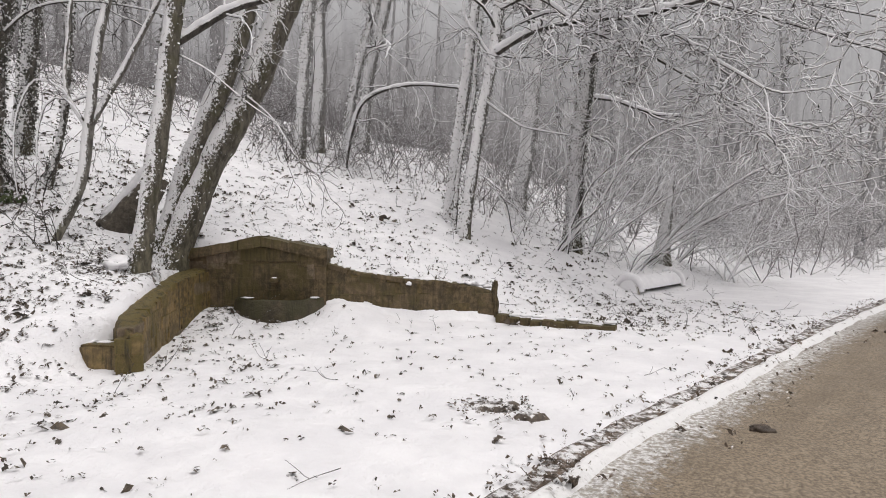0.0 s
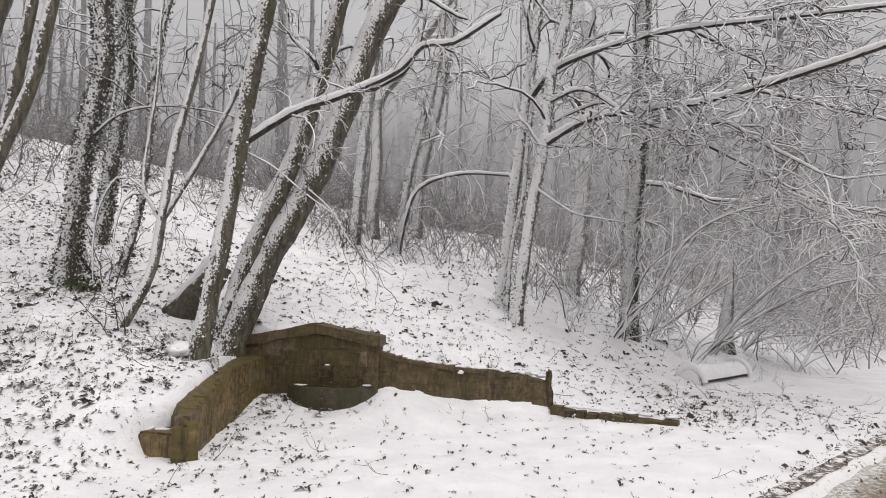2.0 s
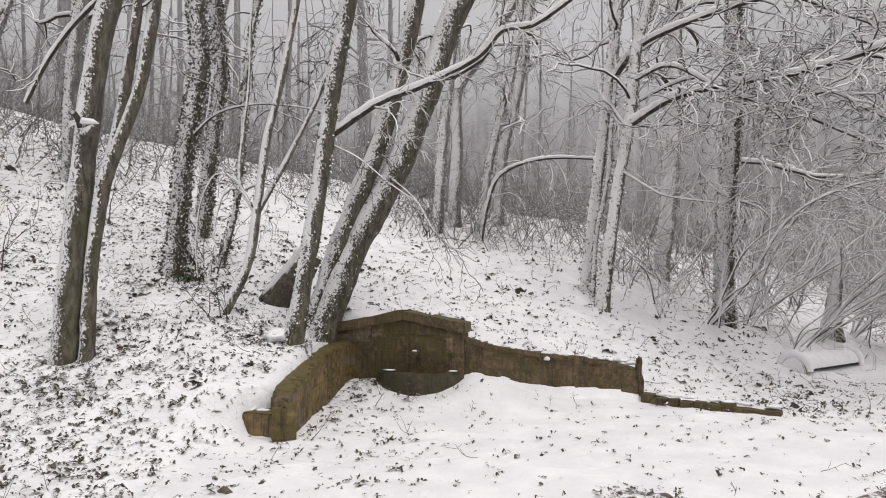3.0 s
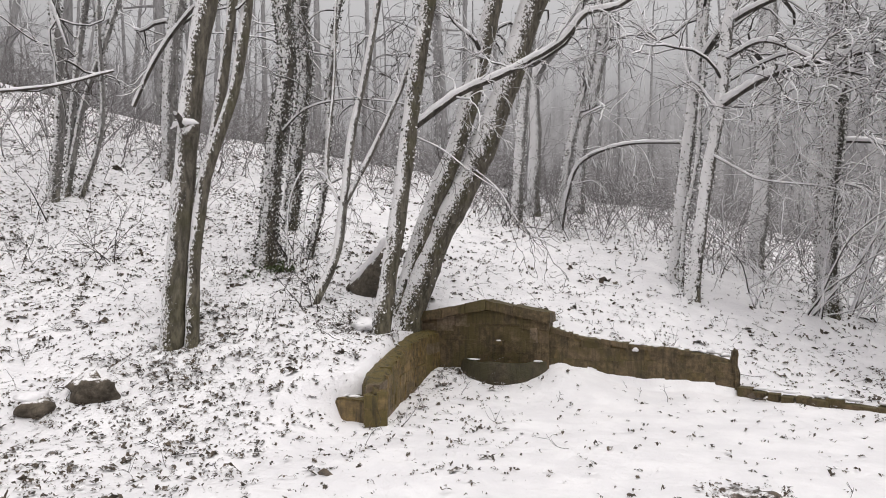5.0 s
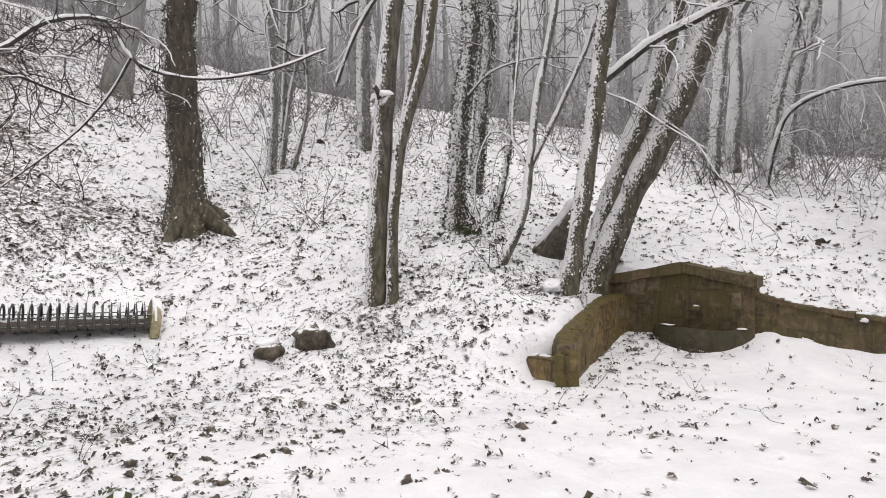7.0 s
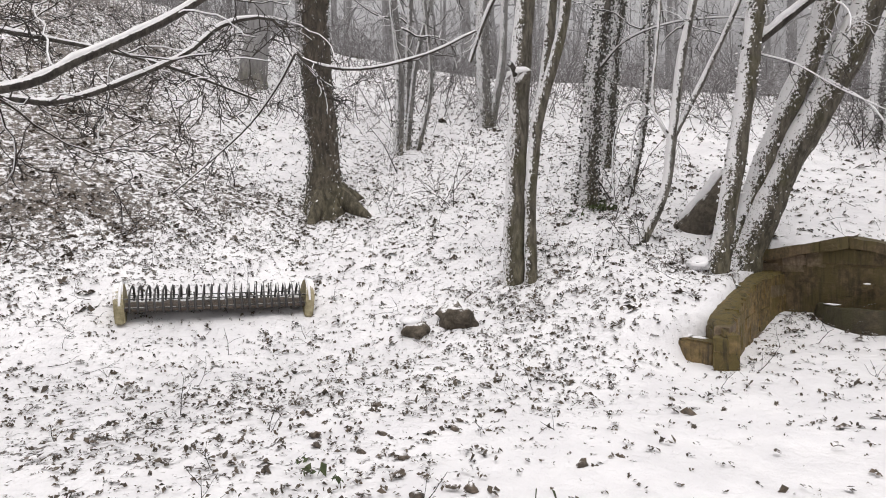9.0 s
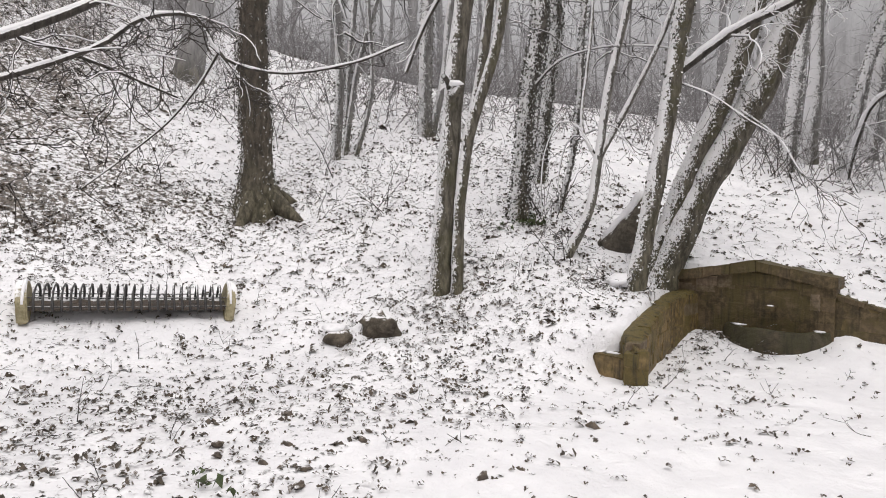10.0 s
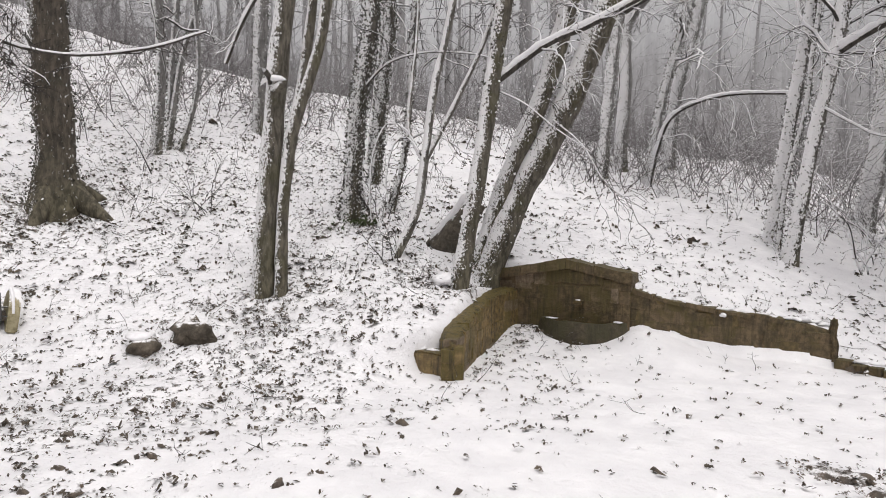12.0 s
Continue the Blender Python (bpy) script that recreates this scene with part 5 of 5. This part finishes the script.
def scatter(name, label, count, region, mat, size, seed, weight, leaves=4, lift=0.02, curl=0.5):
    """Clumps of small curled leaves on the ground."""
    rng = np.random.default_rng(seed)
    n = count * (5 if count > 1000 else 60)
    x, y = rng.uniform(region[0], region[1], n), rng.uniform(region[2], region[3], n)
    w = weight(x, y)
    keep = rng.random(n) < w
    x, y = x[keep][:count], y[keep][:count]
    n = len(x)
    big_ = size * rng.lognormal(0, 0.4, n)
    x = np.repeat(x, leaves) + rng.normal(size=n * leaves) * np.repeat(big_, leaves) * 0.8
    y = np.repeat(y, leaves) + rng.normal(size=n * leaves) * np.repeat(big_, leaves) * 0.8
    s = np.repeat(big_, leaves) * rng.uniform(0.5, 1.2, n * leaves)
    z = height(x, y) + rng.uniform(0.3, 1.2, n * leaves) * lift
    g = rng.uniform(0, 2 * np.pi, n * leaves)
    tilt, roll = rng.normal(size=n * leaves) * curl, rng.normal(size=n * leaves) * curl
    a = np.stack([np.cos(g) * np.cos(tilt), np.sin(g) * np.cos(tilt), np.sin(tilt)], 1) * s[:, None]
    b = np.stack([-np.sin(g) * np.cos(roll), np.cos(g) * np.cos(roll), np.sin(roll)], 1) * s[:, None] * 0.6
    c = np.stack([x, y, z], 1)
    up = np.array((0, 0, 0.25)) * s[:, None]
    v = np.stack([c - a, c - b + up, c + b + up, c + a], 1).reshape(-1, 3)
    i = np.arange(len(c))[:, None] * 4
    t = Tubes()
    t.v, t.f = [v], [np.concatenate([i + 0, i + 1, i + 3, i + 2], 1)]
    return tagged(new(name, t.mesh(name, mat)), label, "leaves", kind="stuff")


def on_snow(x, y):
    u = across(x, y)
    clear = (np.hypot(x, y) > 2.2) & ~((x > -3.95) & (y > 9.35) & (y < 9.9) & (x < 0.95)) & ~((np.abs(x + 3.58 + 0.12 * (y - 6.8)) < 0.3) & (y > 6.4) & (y < 9.5))
    patch = 0.5 + 0.5 * np.sin(x * 2.1 + np.sin(y * 1.7) * 1.5) * np.sin(y * 2.4 + np.sin(x * 1.3))
    return np.clip(litter_cover(x, y), 0.12, 1.2) * 0.55 * (0.7 + 0.45 * patch) * (u < -0.35) * clear


scatter("leaf_litter", "dark dead leaves poking through thin snow", 9000, (-12.5, 6.0, 0.3, 12.5), LEAF, 0.018, 81, on_snow)
scatter("bank_litter", "dead leaves and stalks on the bank", 11000, (-22, 4.0, -2.0, 22), LEAF, 0.028, 82, lambda x, y: on_snow(x, y) * (np.hypot(x, y) > 9.5))
scatter("wing_litter", "dead leaves thick in the snow beside the curved wall", 700, (-6.6, -3.9, 4.6, 8.0), LEAF, 0.020, 91, lambda x, y: on_snow(x, y))
scatter("near_litter", "larger wet leaves near the road", 1250, (-8.0, 0.5, 0.3, 6.0), LEAF, 0.017, 83, lambda x, y: on_snow(x, y) * (np.degrees(np.arctan2(-x, y)) > 38))


def gutter_spot(x, y):
    u = across(x, y)
    return ((u > -0.38) & (u < 0.02)) * 0.9 + ((u > 0.02) & (u < 0.75)) * 0.12


scatter("gutter_leaves", "wet brown leaves gathered along the kerb", 2600, (-1.0, 9.0, 1.5, 13.0), WETLEAF, 0.016, 85, gutter_spot, 3, 0.03)


def mud_patch(name, at, size, seed, label):
    rng = np.random.default_rng(seed)
    v, f = [], []
    n = 40
    for k, rr in enumerate((0.0, 0.35, 0.7, 1.0)):
        for i in range(n):
            g = i * math.tau / n
            w = 1 + 0.45 * noise.fractal(Vector((math.cos(g) * 1.6, math.sin(g) * 1.6, seed)), 0.8, 2, 4)
            x, y = at[0] + math.cos(g) * size[0] * rr * w, at[1] + math.sin(g) * size[1] * rr * w
            v.append((x - at[0], y - at[1], float(height(x, y)) + (0.012 + 0.025 * rng.random() if rr < 0.9 else -0.03)))
    for k in range(3):
        for i in range(n):
            f.append((k * n + i, k * n + (i + 1) % n, (k + 1) * n + (i + 1) % n, (k + 1) * n + i))
    ob = new(name, mesh_of(name, v, f, SNOWMUD))
    ob.location = (at[0], at[1], 0)
    return tagged(ob, label, "mud")


mud_patch("mud_patch", (0.45, 5.32), (0.26, 0.13), 3, "churned wet mud showing through the snow")
mud_patch("mud_patch", (0.72, 5.05), (0.15, 0.07), 5, "small streak of churned mud in the snow")
scatter("mud_leaves", "leaves trodden into mud", 120, (0.05, 0.95, 4.8, 5.6), WETLEAF, 0.015, 86, lambda x, y: np.exp(-((x - 0.45) ** 2 + (y - 5.3) ** 2) / 0.1))
scatter("weeds", "green weeds by the roadside", 10, (-4.6, -2.6, 0.6, 2.6), GRASS, 0.035, 87, lambda x, y: 0.5 * (across(x, y) < -0.5), 6, 0.05, 1.0)
rc = random.Random(77)
for i, (cx, cy) in enumerate(((-4.05, 2.35), (-4.3, 2.15), (-3.8, 2.05), (-4.55, 2.5), (-4.6, 1.95), (-3.2, 2.35), (-3.35, 1.9), (-2.65, 2.1), (-4.9, 2.2), (-2.9, 3.0), (-4.2, 2.9), (-5.2, 2.9))):
    blob("earth_clod", (cx + rc.uniform(-0.1, 0.1), cy + rc.uniform(-0.1, 0.1), float(height(cx, cy)) + 0.012), (rc.uniform(0.06, 0.13), rc.uniform(0.05, 0.1), rc.uniform(0.04, 0.07)), SNOWMUD, 210 + i, 0.6, "small dark clod of earth and leaves in the snow", "earth clod", "clods by the roadside", subdiv=2)
blob("mud_clod", (2.56, 4.9, -0.03), (0.19, 0.12, 0.08), MUD, 12, 0.4, "clod of mud lying on the asphalt", "mud clod")


def stalks():
    """Dry stalks and fallen twigs on the bank."""
    rng = np.random.default_rng(91)
    t = Tubes()
    n = 0
    while n < 900:
        x, y = rng.uniform(-16, 6), rng.uniform(0.5, 17)
        w = float(on_snow(np.array([x]), np.array([y]))[0]) * (1.0 if math.hypot(x, y) > 8.5 else 0.3)
        if rng.random() > w:
            continue
        z = float(height(x, y))
        g = rng.uniform(0, 2 * np.pi)
        flat = rng.random() < 0.5
        d = np.array((math.cos(g), math.sin(g), 0.12 if flat else rng.uniform(0.8, 2.5)))
        grow(t, (x, y, z + (0.02 if flat else -0.03)), d, rng.uniform(0.15, 0.45), rng.uniform(0.003, 0.006), 1, rng, 0.0, 0.35, 2, 0.0025)
        n += 1
    tagged(new("dry_stalks", t.mesh("dry_stalks", TWIG_DARK)), "dry stalks and fallen twigs in the snow", "stalks", kind="stuff")


stalks()


def foot_spots(x, y):
    """Where leaves gather on the lee side of trunks."""
    w = np.zeros_like(x)
    for tx, ty, s in ((-5.85, 6.35, 0.28), (-6.1, 6.25, 0.2), (-10.6, 6.3, 0.45), (-6.55, 8.9, 0.3), (-3.95, 8.25, 0.25), (-4.4, 8.0, 0.3), (-3.2, 6.55, 0.15), (-5.2, 8.05, 0.2), (0.45, 13.2, 0.3), (-3.25, 6.9, 0.14), (-3.28, 7.5, 0.16), (-3.36, 8.1, 0.18), (-3.45, 8.7, 0.2), (-3.2, 9.1, 0.25), (-2.6, 8.95, 0.2), (-2.2, 8.9, 0.2)):
        w = w + np.exp(-((x - tx) ** 2 + (y - ty) ** 2) / s ** 2)
    return np.clip(w, 0, 1)


scatter("foot_leaves", "brown leaves gathered at the feet of trees", 1500, (-11.5, 1.0, 5.5, 13.8), LEAF, 0.020, 88, lambda x, y: foot_spots(x, y) * 1.0, 5, 0.03)
scatter("foot_weeds", "green weeds at the foot of an ivy-clad tree", 24, (-7.2, -6.2, 8.4, 9.4), GRASS, 0.04, 89, lambda x, y: 0.6 * np.exp(-((x + 6.6) ** 2 + (y - 8.85) ** 2) / 0.12), 6, 0.06, 1.1)
scatter("leaf_heap", "reddish wet leaves heaped in the gutter", 50, (0.3, 1.3, 3.4, 4.4), WETLEAF, 0.015, 90, lambda x, y: np.exp(-((x - 0.74) ** 2 + (y - 3.98) ** 2) / 0.03), 4, 0.010)
